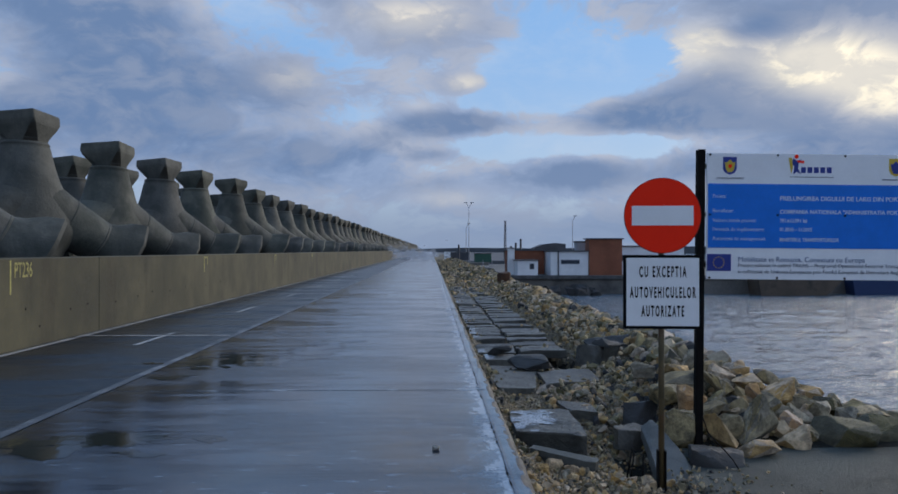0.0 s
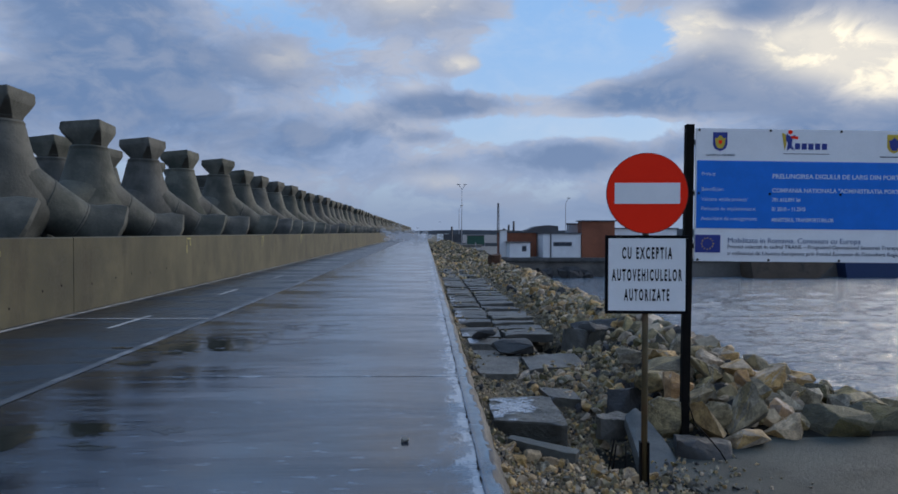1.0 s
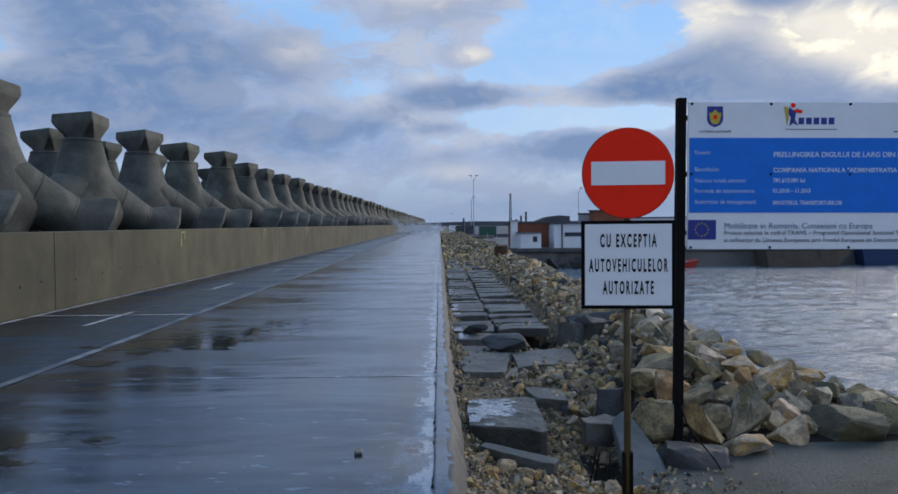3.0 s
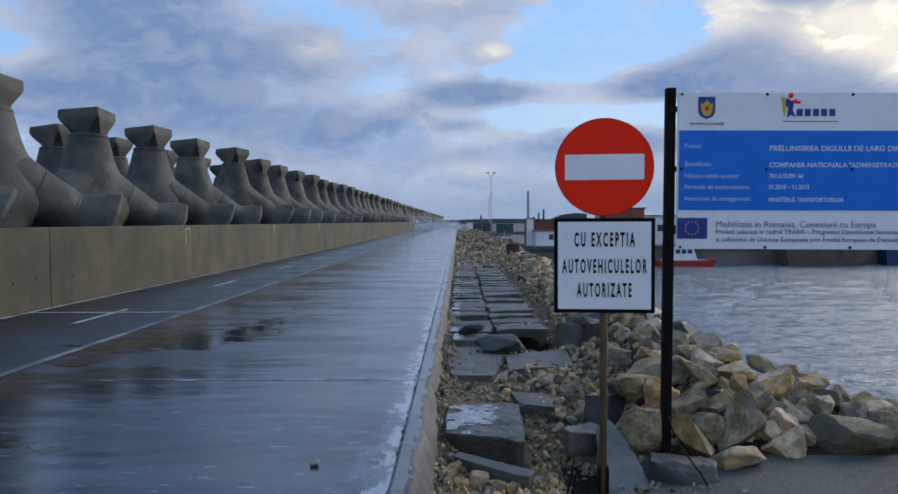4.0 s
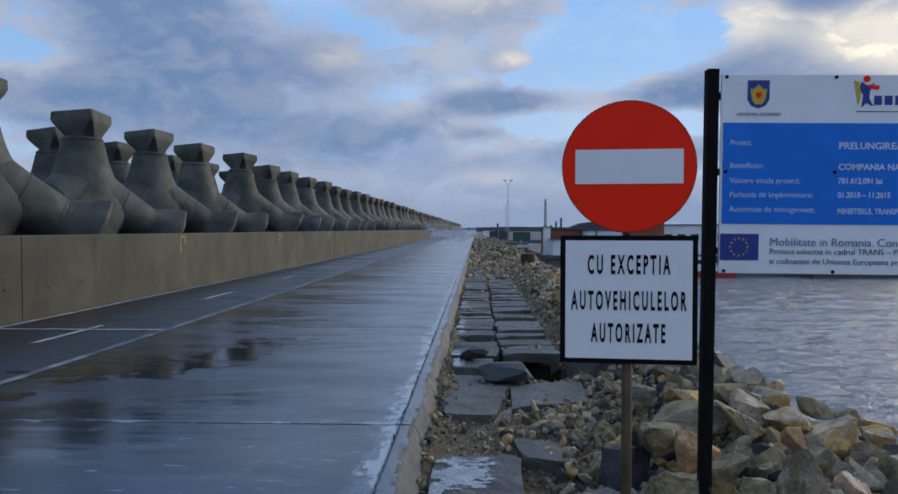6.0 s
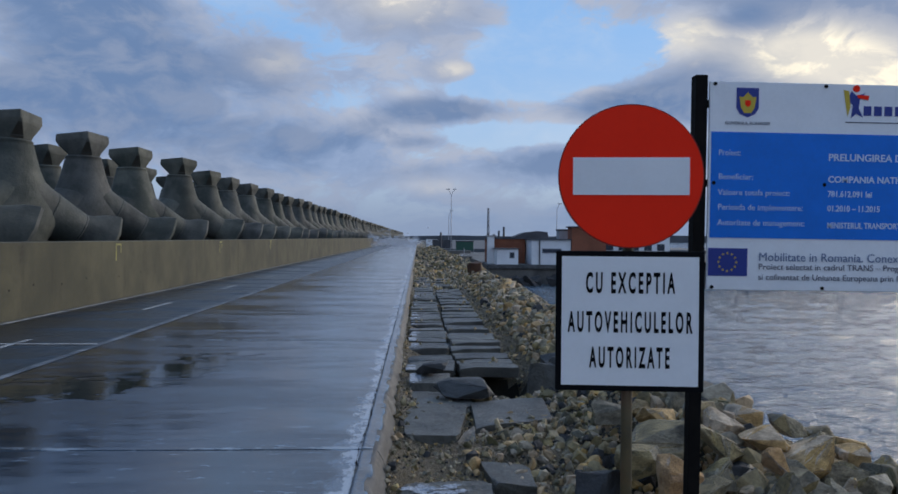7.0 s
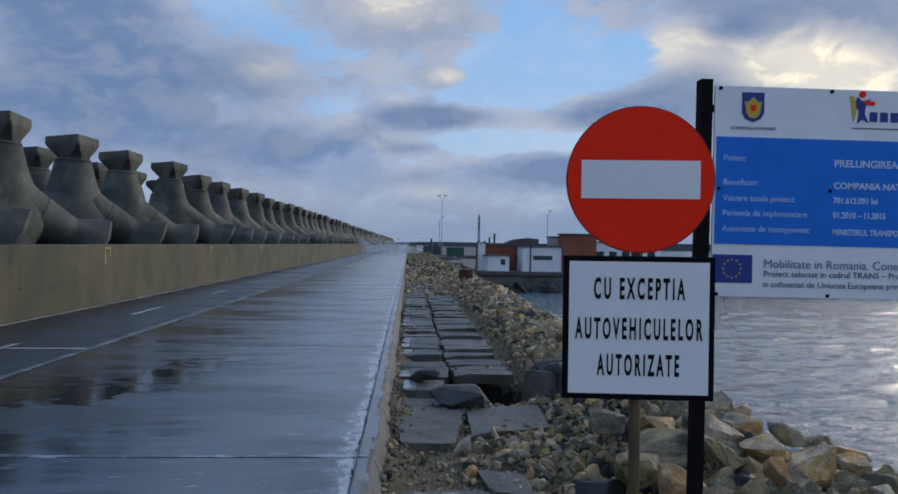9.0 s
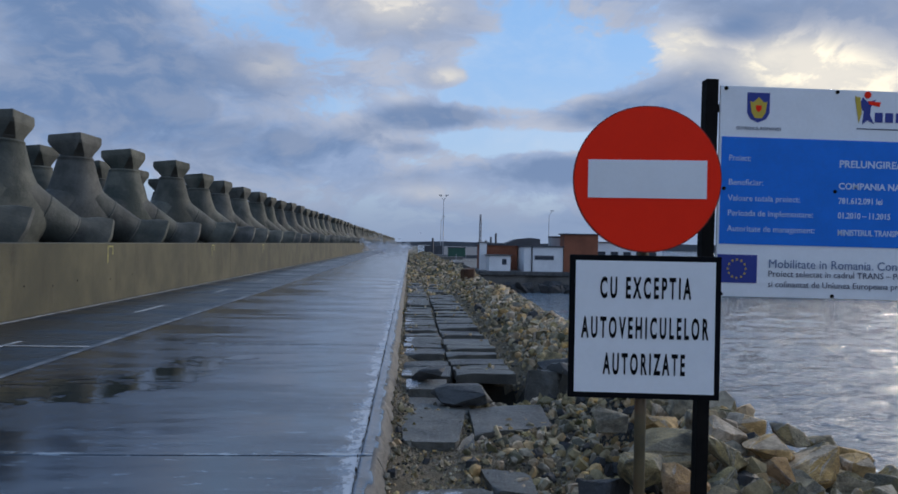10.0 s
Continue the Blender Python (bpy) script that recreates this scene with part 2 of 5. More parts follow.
def pebbled(name, tones, size, rough=(0.6, 0.95)):
    """Loose broken stone too fine to build: cells of their own tone, domed, over darker fines."""
    mt = bpy.data.materials.new(name)
    mt.use_nodes = True
    k = Nodes(mt.node_tree)
    p = k.n("ShaderNodeNewGeometry").outputs["Position"]
    p = k.v("ADD", p, k.v("SCALE", k.noise(p, 14.0, 3.0, 0.6, out=1), (0, 0, 0)))
    heights, col = None, None
    for i, sc in enumerate((1.0 / size, 2.3 / size)):
        vo = k.n("ShaderNodeTexVoronoi", Vector=p, Scale=sc)
        t = k.xyz(vo.outputs["Color"])[0]
        c = k.mix(k.ramp(t, 0.15, 0.85), tones[0], tones[1])
        c = k.mix(k.ramp(k.xyz(vo.outputs["Color"])[1], 0.72, 0.78), c, tones[2])
        h = k.m("SUBTRACT", 1.0, vo.outputs["Distance"])
        if col is None:
            col, heights = c, h
        else:
            f = k.ramp(k.noise(p, 5.0, 4.0, 0.6), 0.42, 0.58)
            col = k.mix(f, col, c)
            heights = k.m("ADD", heights, k.m("MULTIPLY", h, 0.5))
    damp = k.ramp(k.noise(p, 0.9, 5.0, 0.6), 0.42, 0.66)
    col = k.mix(k.m("MULTIPLY", damp, 0.55), col, k.mix(1.0, col, (0.45, 0.45, 0.46), "MULTIPLY"))
    bp = k.n("ShaderNodeBump", Strength=1.0, Distance=size * 0.6, Height=heights)
    bs = k.n("ShaderNodeBsdfPrincipled", Base_Color=col, Roughness=k.ramp(damp, 0, 1, rough[1], rough[0], False), Normal=bp.outputs[0])
    k.t.links.new(bs.outputs[0], k.n("ShaderNodeOutputMaterial").inputs[0])
    return mt


def plain(name, col, rough=0.5, metal=0.0, grime=0.15):
    return surface(name, [c * (1 - grime) for c in col], col, (rough, min(1, rough + 0.12)), 6.0, 60.0, 0.08, metal, local=True, depth=0.002, spec=0.3)


def water_material(name, tint, rough, big, small, strength, ior=1.33):
    mt = bpy.data.materials.new(name)
    mt.use_nodes = True
    k = Nodes(mt.node_tree)
    p = k.n("ShaderNodeNewGeometry").outputs["Position"]
    p = k.v("MULTIPLY", p, (0.5, 1.0, 1.0))
    h = k.m("ADD", k.m("MULTIPLY", k.noise(p, big, 3.0, 0.6, distort=0.6), 0.8), k.m("MULTIPLY", k.noise(p, small, 4.0, 0.65), 0.30))
    h = k.m("ADD", h, k.m("MULTIPLY", k.noise(p, big * 0.4, 2.0, 0.5), 1.1))
    bp = k.n("ShaderNodeBump", Strength=strength, Distance=0.36, Height=h)
    bs = k.n("ShaderNodeBsdfPrincipled", Base_Color=(*tint, 1), Roughness=rough, IOR=ior, Normal=bp.outputs[0])
    k.t.links.new(bs.outputs[0], k.n("ShaderNodeOutputMaterial").inputs[0])
    return mt


M_CONCRETE_ROAD = wet_road("wet_concrete", (0.004, 0.009, 0.021), (0.012, 0.024, 0.046), 0.43, 0.20, 0.075, silt=(0.18, 0.25, 0.34), spec=0.75)
M_ASPHALT = wet_road("wet_asphalt", (0.006, 0.011, 0.020), (0.016, 0.025, 0.040), 0.42, 0.50, 0.30, spec=0.40)
M_KERB = surface("kerb_concrete", (0.030, 0.032, 0.035), (0.105, 0.108, 0.110), (0.5, 0.85), 3.0, 40.0, 0.8, stain=(0.025, 0.026, 0.027), stain_scale=2.2, depth=0.02)
M_WALL = surface("stained_wall_concrete", (0.031, 0.031, 0.018), (0.094, 0.086, 0.049), (0.75, 0.95), 0.7, 16.0, 0.4, stain=(0.030, 0.030, 0.021), stain_scale=0.4, stain_at=(0.46, 0.68), depth=0.015, streak=(0.022, 0.017, 0.011))
M_ARMOUR = surface("armour_concrete", (0.032, 0.038, 0.033), (0.118, 0.119, 0.102), (0.65, 0.95), 1.3, 14.0, 0.6, spread=0.2, stain=(0.022, 0.029, 0.025), stain_scale=0.8, stain_at=(0.44, 0.66), local=True, depth=0.035, streak=(0.020, 0.024, 0.024))
M_DARKFACET = surface("dark_facet_concrete", (0.016, 0.015, 0.012), (0.058, 0.050, 0.038), (0.5, 0.8), 2.4, 20.0, 0.4, local=True, depth=0.012)
M_SLAB = surface("broken_slab_concrete", (0.031, 0.031, 0.027), (0.124, 0.120, 0.102), (0.34, 0.70), 2.6, 32.0, 1.0, spread=0.28, stain=(0.020, 0.019, 0.017), stain_scale=1.8, local=True, depth=0.03)
M_BEAM = surface("beam_concrete", (0.042, 0.046, 0.042), (0.145, 0.150, 0.138), (0.45, 0.8), 2.6, 32.0, 0.8, spread=0.1, stain=(0.022, 0.024, 0.022), stain_scale=2.0, local=True, depth=0.015)
M_CRACK = surface("open_joint", (0.004, 0.004, 0.005), (0.012, 0.012, 0.013), (0.9, 1.0), 4.0, 40.0, 0.2, spec=0.1)
# pale film tone; on the wet slab its paleness paints in the mirrored sky
M_PALEFILM = surface("pale_surface_film", (0.14, 0.16, 0.19), (0.38, 0.41, 0.45), (0.12, 0.4), 7.0, 40.0, 0.3, depth=0.006)
M_GRAVEL = pebbled("gravel_ground", ((0.040, 0.033, 0.020), (0.27, 0.215, 0.13), (0.36, 0.29, 0.19)), 0.035)
M_FLAT = surface("wet_packed_ground", (0.036, 0.042, 0.038), (0.100, 0.108, 0.096), (0.6, 0.95), 1.1, 36.0, 1.0, depth=0.03, stain=(0.030, 0.034, 0.030), stain_scale=1.4, spec=0.3)
# near-black ground tone: the shade of gaps and hollows put into the colour
M_GAPSHADE = surface("gap_shade_ground", (0.010, 0.010, 0.008), (0.030, 0.028, 0.022), (0.7, 0.95), 3.0, 30.0, 1.0, depth=0.03, spec=0.2)
M_BOULDER = surface("limestone_boulder", (0.072, 0.060, 0.034), (0.45, 0.368, 0.218), (0.65, 0.95), 3.0, 20.0, 1.0, spread=0.34, stain=(0.060, 0.056, 0.042), stain_scale=2.4, stain_at=(0.50, 0.70), local=True, depth=0.028)
M_OCHRE = surface("ochre_limestone", (0.17, 0.112, 0.055), (0.68, 0.485, 0.265), (0.65, 0.95), 3.0, 20.0, 1.0, spread=0.30, stain=(0.12, 0.084, 0.046), stain_scale=2.4, stain_at=(0.56, 0.76), local=True, depth=0.028)
M_MOSS = surface("mossy_boulder", (0.050, 0.046, 0.022), (0.19, 0.165, 0.085), (0.65, 0.95), 2.4, 20.0, 1.0, spread=0.2, local=True, depth=0.05, stain=(0.05, 0.05, 0.026), stain_scale=2.0)
M_DARKROCK = surface("dark_rock", (0.012, 0.013, 0.014), (0.048, 0.048, 0.050), (0.55, 0.9), 2.6, 22.0, 0.9, spread=0.2, local=True, depth=0.035)
M_DARKSLAB = surface("dark_wet_concrete", (0.018, 0.019, 0.020), (0.070, 0.071, 0.070), (0.45, 0.85), 2.6, 22.0, 0.8, spread=0.15, local=True, depth=0.02)
M_PEBBLE = surface("pale_pebble", (0.14, 0.13, 0.11), (0.36, 0.34, 0.30), (0.7, 0.95), 8.0, 60.0, 0.4, local=True, depth=0.004)
M_TAWNY = surface("tawny_limestone", (0.20, 0.125, 0.070), (0.60, 0.40, 0.235), (0.65, 0.95), 3.0, 20.0, 1.0, spread=0.2, stain=(0.16, 0.09, 0.045), stain_scale=2.4, stain_at=(0.56, 0.76), local=True, depth=0.028)
M_LINE = surface("worn_line_paint", (0.085, 0.095, 0.11), (0.29, 0.30, 0.32), (0.35, 0.6), 3.0, 40.0, 0.2, stain=(0.032, 0.038, 0.048), stain_scale=1.6, stain_at=(0.38, 0.56))
M_EDGE = surface("edge_line_paint", (0.22, 0.22, 0.22), (0.50, 0.50, 0.49), (0.4, 0.65), 3.0, 40.0, 0.2, stain=(0.08, 0.08, 0.08), stain_scale=2.4, stain_at=(0.5, 0.66))
M_WATER = water_material("harbour_water", (0.13, 0.175, 0.22), 0.08, 3.0, 10.0, 1.0)
M_PUDDLE = water_material("puddle_water", (0.020, 0.023, 0.019), 0.035, 6.0, 20.0, 0.012, 1.33)
M_RED = surface("sign_red", (0.95, 0.026, 0.007), (1.0, 0.030, 0.008), (0.5, 0.62), 6.0, 60.0, 0.08, local=True, depth=0.002, spec=0.12)
M_WHITE = plain("sign_white", (0.82, 0.84, 0.87), 0.4, grime=0.06)
M_BLACK = surface("sign_black", (0.004, 0.0045, 0.006), (0.007, 0.0075, 0.009), (0.6, 0.75), 6.0, 60.0, 0.08, local=True, depth=0.002, spec=0.06)
M_POST = surface("weathered_post", (0.050, 0.038, 0.016), (0.125, 0.092, 0.042), (0.5, 0.8), 6.0, 50.0, 0.3, stain=(0.11, 0.045, 0.02), stain_scale=3.0, local=True, depth=0.004)
M_STEEL = surface("dark_steel", (0.004, 0.004, 0.0045), (0.014, 0.012, 0.011), (0.65, 0.9), 6.0, 50.0, 0.3, local=True, depth=0.003, spec=0.08)
M_BLUE = plain("board_blue", (0.008, 0.185, 0.74), 0.55)
M_BOARD = plain("board_white", (0.84, 0.86, 0.90), 0.45, grime=0.08)
M_NAVY = plain("flag_navy", (0.03, 0.05, 0.28), 0.4)
M_YELLOW = plain("badge_yellow", (0.62, 0.45, 0.06), 0.5)
M_INK = plain("grey_ink", (0.10, 0.11, 0.16), 0.5)
M_SLATE = plain("slate_blue_ink", (0.16, 0.22, 0.36), 0.5)
M_PALE = plain("pale_ink", (0.60, 0.71, 0.90), 0.5)
M_MARK = surface("yellow_marking_paint", (0.16, 0.15, 0.05), (0.40, 0.37, 0.10), (0.6, 0.8), 8.0, 60.0, 0.2, stain=(0.11, 0.10, 0.07), stain_scale=9.0)
M_PLASTER = surface("white_render", (0.62, 0.65, 0.69), (0.80, 0.83, 0.87), (0.7, 0.9), 0.8, 8.0, 0.2)
M_BRICK = surface("red_brick", (0.16, 0.055, 0.03), (0.27, 0.10, 0.055), (0.8, 0.95), 0.7, 9.0, 0.3)
M_ROOF = surface("dark_roofing", (0.03, 0.035, 0.045), (0.07, 0.075, 0.09), (0.5, 0.8), 1.0, 9.0, 0.2)
M_GLASS = plain("dark_window", (0.04, 0.05, 0.07), 0.15)
M_QUAY = surface("quay_concrete", (0.07, 0.07, 0.068), (0.17, 0.165, 0.155), (0.6, 0.9), 0.4, 5.0, 0.4, stain=(0.04, 0.04, 0.04), stain_scale=0.3, depth=0.05)
M_HULL = surface("barge_paint", (0.050, 0.037, 0.028), (0.13, 0.098, 0.070), (0.5, 0.8), 0.5, 6.0, 0.3, local=True, stain=(0.025, 0.022, 0.02), stain_scale=0.8)
M_BARGE = plain("barge_blue", (0.022, 0.045, 0.12), 0.5)
M_REDHULL = plain("boat_red", (0.34, 0.03, 0.02), 0.4)
M_FAR = surface("far_shore", (0.060, 0.070, 0.084), (0.10, 0.112, 0.128), (0.8, 0.95), 0.05, 0.6, 0.2)
M_GALV = plain("galvanised_steel", (0.36, 0.38, 0.42), 0.5, 0.3)

# ---------------------------------------------------------------- building helpers


def thing(name, label="", category="", group="", kind="", at=(0, 0, 0), turn=0.0):
    ob = new(name)
    ob.empty_display_size = 0.2
    ob.matrix_basis = pose(*at, 0, 0, turn)
    return tagged(ob, label, category, group, kind)


def part(name, bm, material, parent=None, label="", smooth=False, at=None):
    me = bpy.data.meshes.new(name)
    bm.normal_update()
    bm.to_mesh(me)
    bm.free()
    me.materials.append(material)
    if smooth:
        me.polygons.foreach_set("use_smooth", [True] * len(me.polygons))
    ob = new(name, me)
    ob.parent = parent
    if at is not None:
        ob.matrix_basis = at
    return tagged(ob, label)


def share(name, ob, parent, m):
    o = new(name, ob.data)
    o.parent = parent
    o.matrix_basis = m
    return o


def box(x0, x1, y0, y1, z0, z1, bevel=0.0, bm=None):
    fresh = bm is None
    bm = bm or bmesh.new()
    r = bmesh.ops.create_cube(bm, size=1.0)
    bmesh.ops.transform(bm, verts=r["verts"], matrix=Matrix.LocRotScale(((x0 + x1) / 2, (y0 + y1) / 2, (z0 + z1) / 2), None,
                                                                        (x1 - x0, y1 - y0, z1 - z0)))
    if bevel and fresh:
        bmesh.ops.bevel(bm, geom=bm.edges[:], offset=bevel, segments=2, affect="EDGES", profile=0.6)
    return bm


def rod(p, q, r0, r1=None, sides=10, bm=None):
    bm = bm or bmesh.new()
    p, q = Vector(p), Vector(q)
    m = Matrix.Translation((p + q) / 2) @ (q - p).to_track_quat("Z", "Y").to_matrix().to_4x4()
    bmesh.ops.create_cone(bm, cap_ends=True, segments=sides, radius1=r0, radius2=r0 if r1 is None else r1, depth=(q - p).length, matrix=m)
    return bm


def prism(profile, axis, a, b, bm=None):
    """A closed profile swept along an axis from a to b. axis 'y': profile in x, z; axis 'x': in y, z; axis 'z': in x, y."""
    bm = bm or bmesh.new()
    put = {"y": lambda u, v, s: (u, s, v), "x": lambda u, v, s: (s, u, v), "z": lambda u, v, s: (u, v, s)}[axis]
    v0 = [bm.verts.new(put(u, v, a)) for u, v in profile]
    v1 = [bm.verts.new(put(u, v, b)) for u, v in profile]
    n = len(profile)
    bm.faces.new(v0)
    bm.faces.new(v1[::-1])
    for i in range(n):
        bm.faces.new((v0[i], v1[i], v1[(i + 1) % n], v0[(i + 1) % n]))
    bmesh.ops.recalc_face_normals(bm, faces=bm.faces[:])
    return bm


def words(name, text, size, material, parent, m, squeeze=1.0, weight=0.0, align="LEFT", gap=1.0):
    """Lettering in the built-in font as a thin mesh; size is the height of a capital."""
    cu = bpy.data.curves.new(name, "FONT")
    cu.body, cu.size, cu.align_x, cu.align_y = text, size / 0.70, align, "BOTTOM_BASELINE"
    cu.extrude, cu.offset, cu.resolution_u, cu.space_character = 0.0008, weight, 3, gap
    tmp = bpy.data.objects.new(name, cu)
    me = bpy.data.meshes.new_from_object(tmp)
    bpy.data.objects.remove(tmp)
    me.transform(Matrix.Diagonal((squeeze, 1, 1, 1)))
    me.materials.clear()
    me.materials.append(material)
    ob = new(name, me)
    ob.parent = parent
    ob.matrix_basis = m
    return ob


def letters(ob, parent, name="letter"):
    """Splits a line of lettering into one mesh a character."""
    me = ob.data
    bm = bmesh.new()
    bm.from_mesh(me)
    seen, groups = set(), []
    for v in bm.verts:
        if v in seen:
            continue
        stack, isle = [v], []
        seen.add(v)
        while stack:
            q = stack.pop()
            isle.append(q)
            for e in q.link_edges:
                o = e.other_vert(q)
                if o not in seen:
                    seen.add(o)
                    stack.append(o)
        groups.append([min(q.co.x for q in isle), max(q.co.x for q in isle), isle])
    groups.sort(key=lambda g: g[0])
    chars = []
    for g in groups:
        if chars and g[0] < chars[-1][1] - 0.3 * (g[1] - g[0]):
            chars[-1] = [chars[-1][0], max(chars[-1][1], g[1]), chars[-1][2] + g[2]]
        else:
            chars.append(g)
    for lo, hi, vs in chars:
        index = {v: i for i, v in enumerate(vs)}
        mesh = bpy.data.meshes.new(name)
        mesh.from_pydata([v.co for v in vs], [], [[index[v] for v in f.verts] for f in bm.faces if f.verts[0] in index])
        mesh.materials.append(me.materials[0])
        o = new(name, mesh)
        o.parent = parent
        o.matrix_basis = ob.matrix_basis.copy()
    bm.free()
    bpy.data.objects.remove(ob)


rng = random.Random(7)


def stone_mesh(seed, cuts=9, level=2, flat=1.0, rough=0.05):
    """A broken stone about 1 across: a ball cut by random flat faces, with a grained skin."""
    r = random.Random(seed)
    bm = bmesh.new()
    bmesh.ops.create_icosphere(bm, subdivisions=level, radius=0.56)
    planes = [(Vector((r.gauss(0, 1), r.gauss(0, 1), r.gauss(0, 1))).normalized(), r.uniform(0.20, 0.40)) for _ in range(cuts + 2)]
    for v in bm.verts:
        for n, d in planes:
            s = v.co.dot(n) - d
            if s > 0:
                v.co -= n * s * 0.96
        if level > 1:
            v.co += noise.noise_vector(v.co * 2.7 + Vector((seed * 3.3, 0, 0))) * rough + noise.noise_vector(v.co * 8.0 + Vector((0, seed, 0))) * rough * 0.5 + noise.noise_vector(v.co * 19.0 + Vector((0, 0, seed))) * rough * 0.22
    for i, top in enumerate((1.0, 1.0, flat)):
        lo, hi = min(v.co[i] for v in bm.verts), max(v.co[i] for v in bm.verts)
        for v in bm.verts:
            v.co[i] = ((v.co[i] - lo) / (hi - lo) - 0.5) * top
    return bm


def stone_data(name, seed, material, **kw):
    me = bpy.data.meshes.new(name)
    bm = stone_mesh(seed, **kw)
    bm.to_mesh(me)
    bm.free()
    me.materials.append(material)
    return me

# ---------------------------------------------------------------- ground, water, road
WATER = -2.5


def ground_height(x, y):
    """The bank beside the road: flat strip, a low crest of rubble, then down to the harbour."""
    n = noise.noise(Vector((x * 0.9, y * 0.9, 0.3))) * 0.10 + noise.noise(Vector((x * 3, y * 3, 5.0))) * 0.035
    rise = max(0.0, min(1.0, (x - 2.3) / 1.4))
    ahead = max(0.0, min(1.0, (y - 7.2) / 2.0))
    top = -0.36 + 0.07 * ahead + 0.36 * rise * rise * (3 - 2 * rise) * ahead
    edge = 3.78 + 0.3 * max(0.0, min(1.0, (y - 14.0) / 10.0))
    off = min(x - edge, y - 7.5) if (x > edge and y > 7.5) else 0.0
    n *= 0.25 + 0.75 * ahead
    n += 0.12 * math.exp(-((x - 0.9) / 0.22) ** 2)
    n += 0.05 * math.exp(-((x - 1.6) / 0.8) ** 4 - ((y - 9.9) / 1.7) ** 4)
    n -= 0.28 * math.exp(-((x - 2.3) / 0.28) ** 2 - ((y - 7.75) / 0.35) ** 2) + 0.55 * math.exp(-((x - 2.12) / 0.42) ** 4 - ((y - 12.75) / 0.75) ** 4)
    n -= 0.20 * math.exp(-((x - 2.08) / 0.20) ** 2 - ((y - 6.95) / 0.45) ** 2)
    return max(top + n - 0.88 * off, -4.0)


def height_sheet(name, xs, ys, material, label, parent=None):
    nx = len(xs)
    verts = [(x, y, ground_height(x, y)) for y in ys for x in xs]
    faces = [(j * nx + i, j * nx + i + 1, (j + 1) * nx + i + 1, (j + 1) * nx + i) for j in range(len(ys) - 1) for i in range(nx - 1)]
    me = bpy.data.meshes.new(name)
    me.from_pydata(verts, [], faces)
    me.materials.append(material)
    me.polygons.foreach_set("use_smooth", [True] * len(faces))
    ob = new(name, me)
    ob.parent = parent
    return tagged(ob, label, kind="structure")


def spaced(a, b, first, grow):
    out, s = [a], first
    while out[-1] < b:
        out.append(out[-1] + s)
        s *= grow
    return out


water = part("water", box(-2500, 2500, -600, 4500, WATER - 4.0, WATER), M_WATER)
tagged(water, "rippled grey-blue harbour water under an evening sky", "water", kind="structure")

def swell(x, y):
    """Wind ripples on the harbour."""
    return (noise.noise(Vector((x * 0.28, y * 0.75, 1.0))) * 0.065 + noise.noise(Vector((x * 0.9 + y * 0.2, y * 2.1, 4.0))) * 0.045 + noise.noise(Vector((x * 2.4, y * 5.0 + x * 0.4, 7.0))) * 0.013)


wx, wy = spaced(2.0, 95.0, 0.16, 1.012), spaced(6.0, 69.5, 0.10, 1.010)
chop = bpy.data.meshes.new("ripples")
chop.from_pydata([(x, y, WATER + 0.10 + swell(x, y)) for y in wy for x in wx], [],
                 [(j * len(wx) + i, j * len(wx) + i + 1, (j + 1) * len(wx) + i + 1, (j + 1) * len(wx) + i) for j in range(len(wy) - 1) for i in range(len(wx) - 1)])
chop.materials.append(M_WATER)
chop.polygons.foreach_set("use_smooth", [True] * len(chop.polygons))
new("ripples", chop).parent = water
bank = height_sheet("ground", [0.70 + 0.12 * i for i in range(50)] + spaced(6.9, 16, 0.4, 1.2), [-25, -15, -8, -4, -2] + [0.15 * i for i in range(180)] + spaced(27.2, 380, 0.4, 1.06),
                    M_GRAVEL, "gravelly ground sloping from the road to the harbour")
def ragged_flat():
    pts = [(15.0, -25.0), (15.0, 7.35)]
    pts += [(15.0 - 0.11 * i, 7.35 + 0.05 * noise.noise(Vector((i * 0.4, 0, 7)))) for i in range(1, 115)]
    pts += [(2.36 + 0.16 * noise.noise(Vector((0, y * 1.7, 2))) + 0.05 * noise.noise(Vector((0, y * 8.0, 2))), y) for y in [7.3 - 0.06 * i for i in range(130)]]
    pts += [(2.3, -25.0)]
    return prism(pts, "z", -0.9, -0.335)


# shade painted on the ground between boulders, under planks and by the sign post
bank.data.materials.append(M_GAPSHADE)
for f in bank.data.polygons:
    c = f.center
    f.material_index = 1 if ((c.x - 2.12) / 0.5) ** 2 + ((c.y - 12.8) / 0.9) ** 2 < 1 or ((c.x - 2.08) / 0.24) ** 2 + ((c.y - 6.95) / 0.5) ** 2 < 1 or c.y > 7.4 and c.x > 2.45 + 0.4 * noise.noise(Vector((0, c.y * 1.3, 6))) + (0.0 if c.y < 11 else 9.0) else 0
flat = part("pavement", ragged_flat(), M_FLAT)
tagged(flat, "wet grey packed ground beside the rock bank", "ground", kind="structure")

ROAD_L, ROAD_M, ROAD_R = -6.32, -3.40, 0.71
road = thing("road", "wet concrete breakwater road with an asphalt lane by the wall", "road", kind="structure")
part("roadbed", box(ROAD_L - 0.2, ROAD_R - 0.02, -30, 700, -1.2, -0.03), M_QUAY, road)
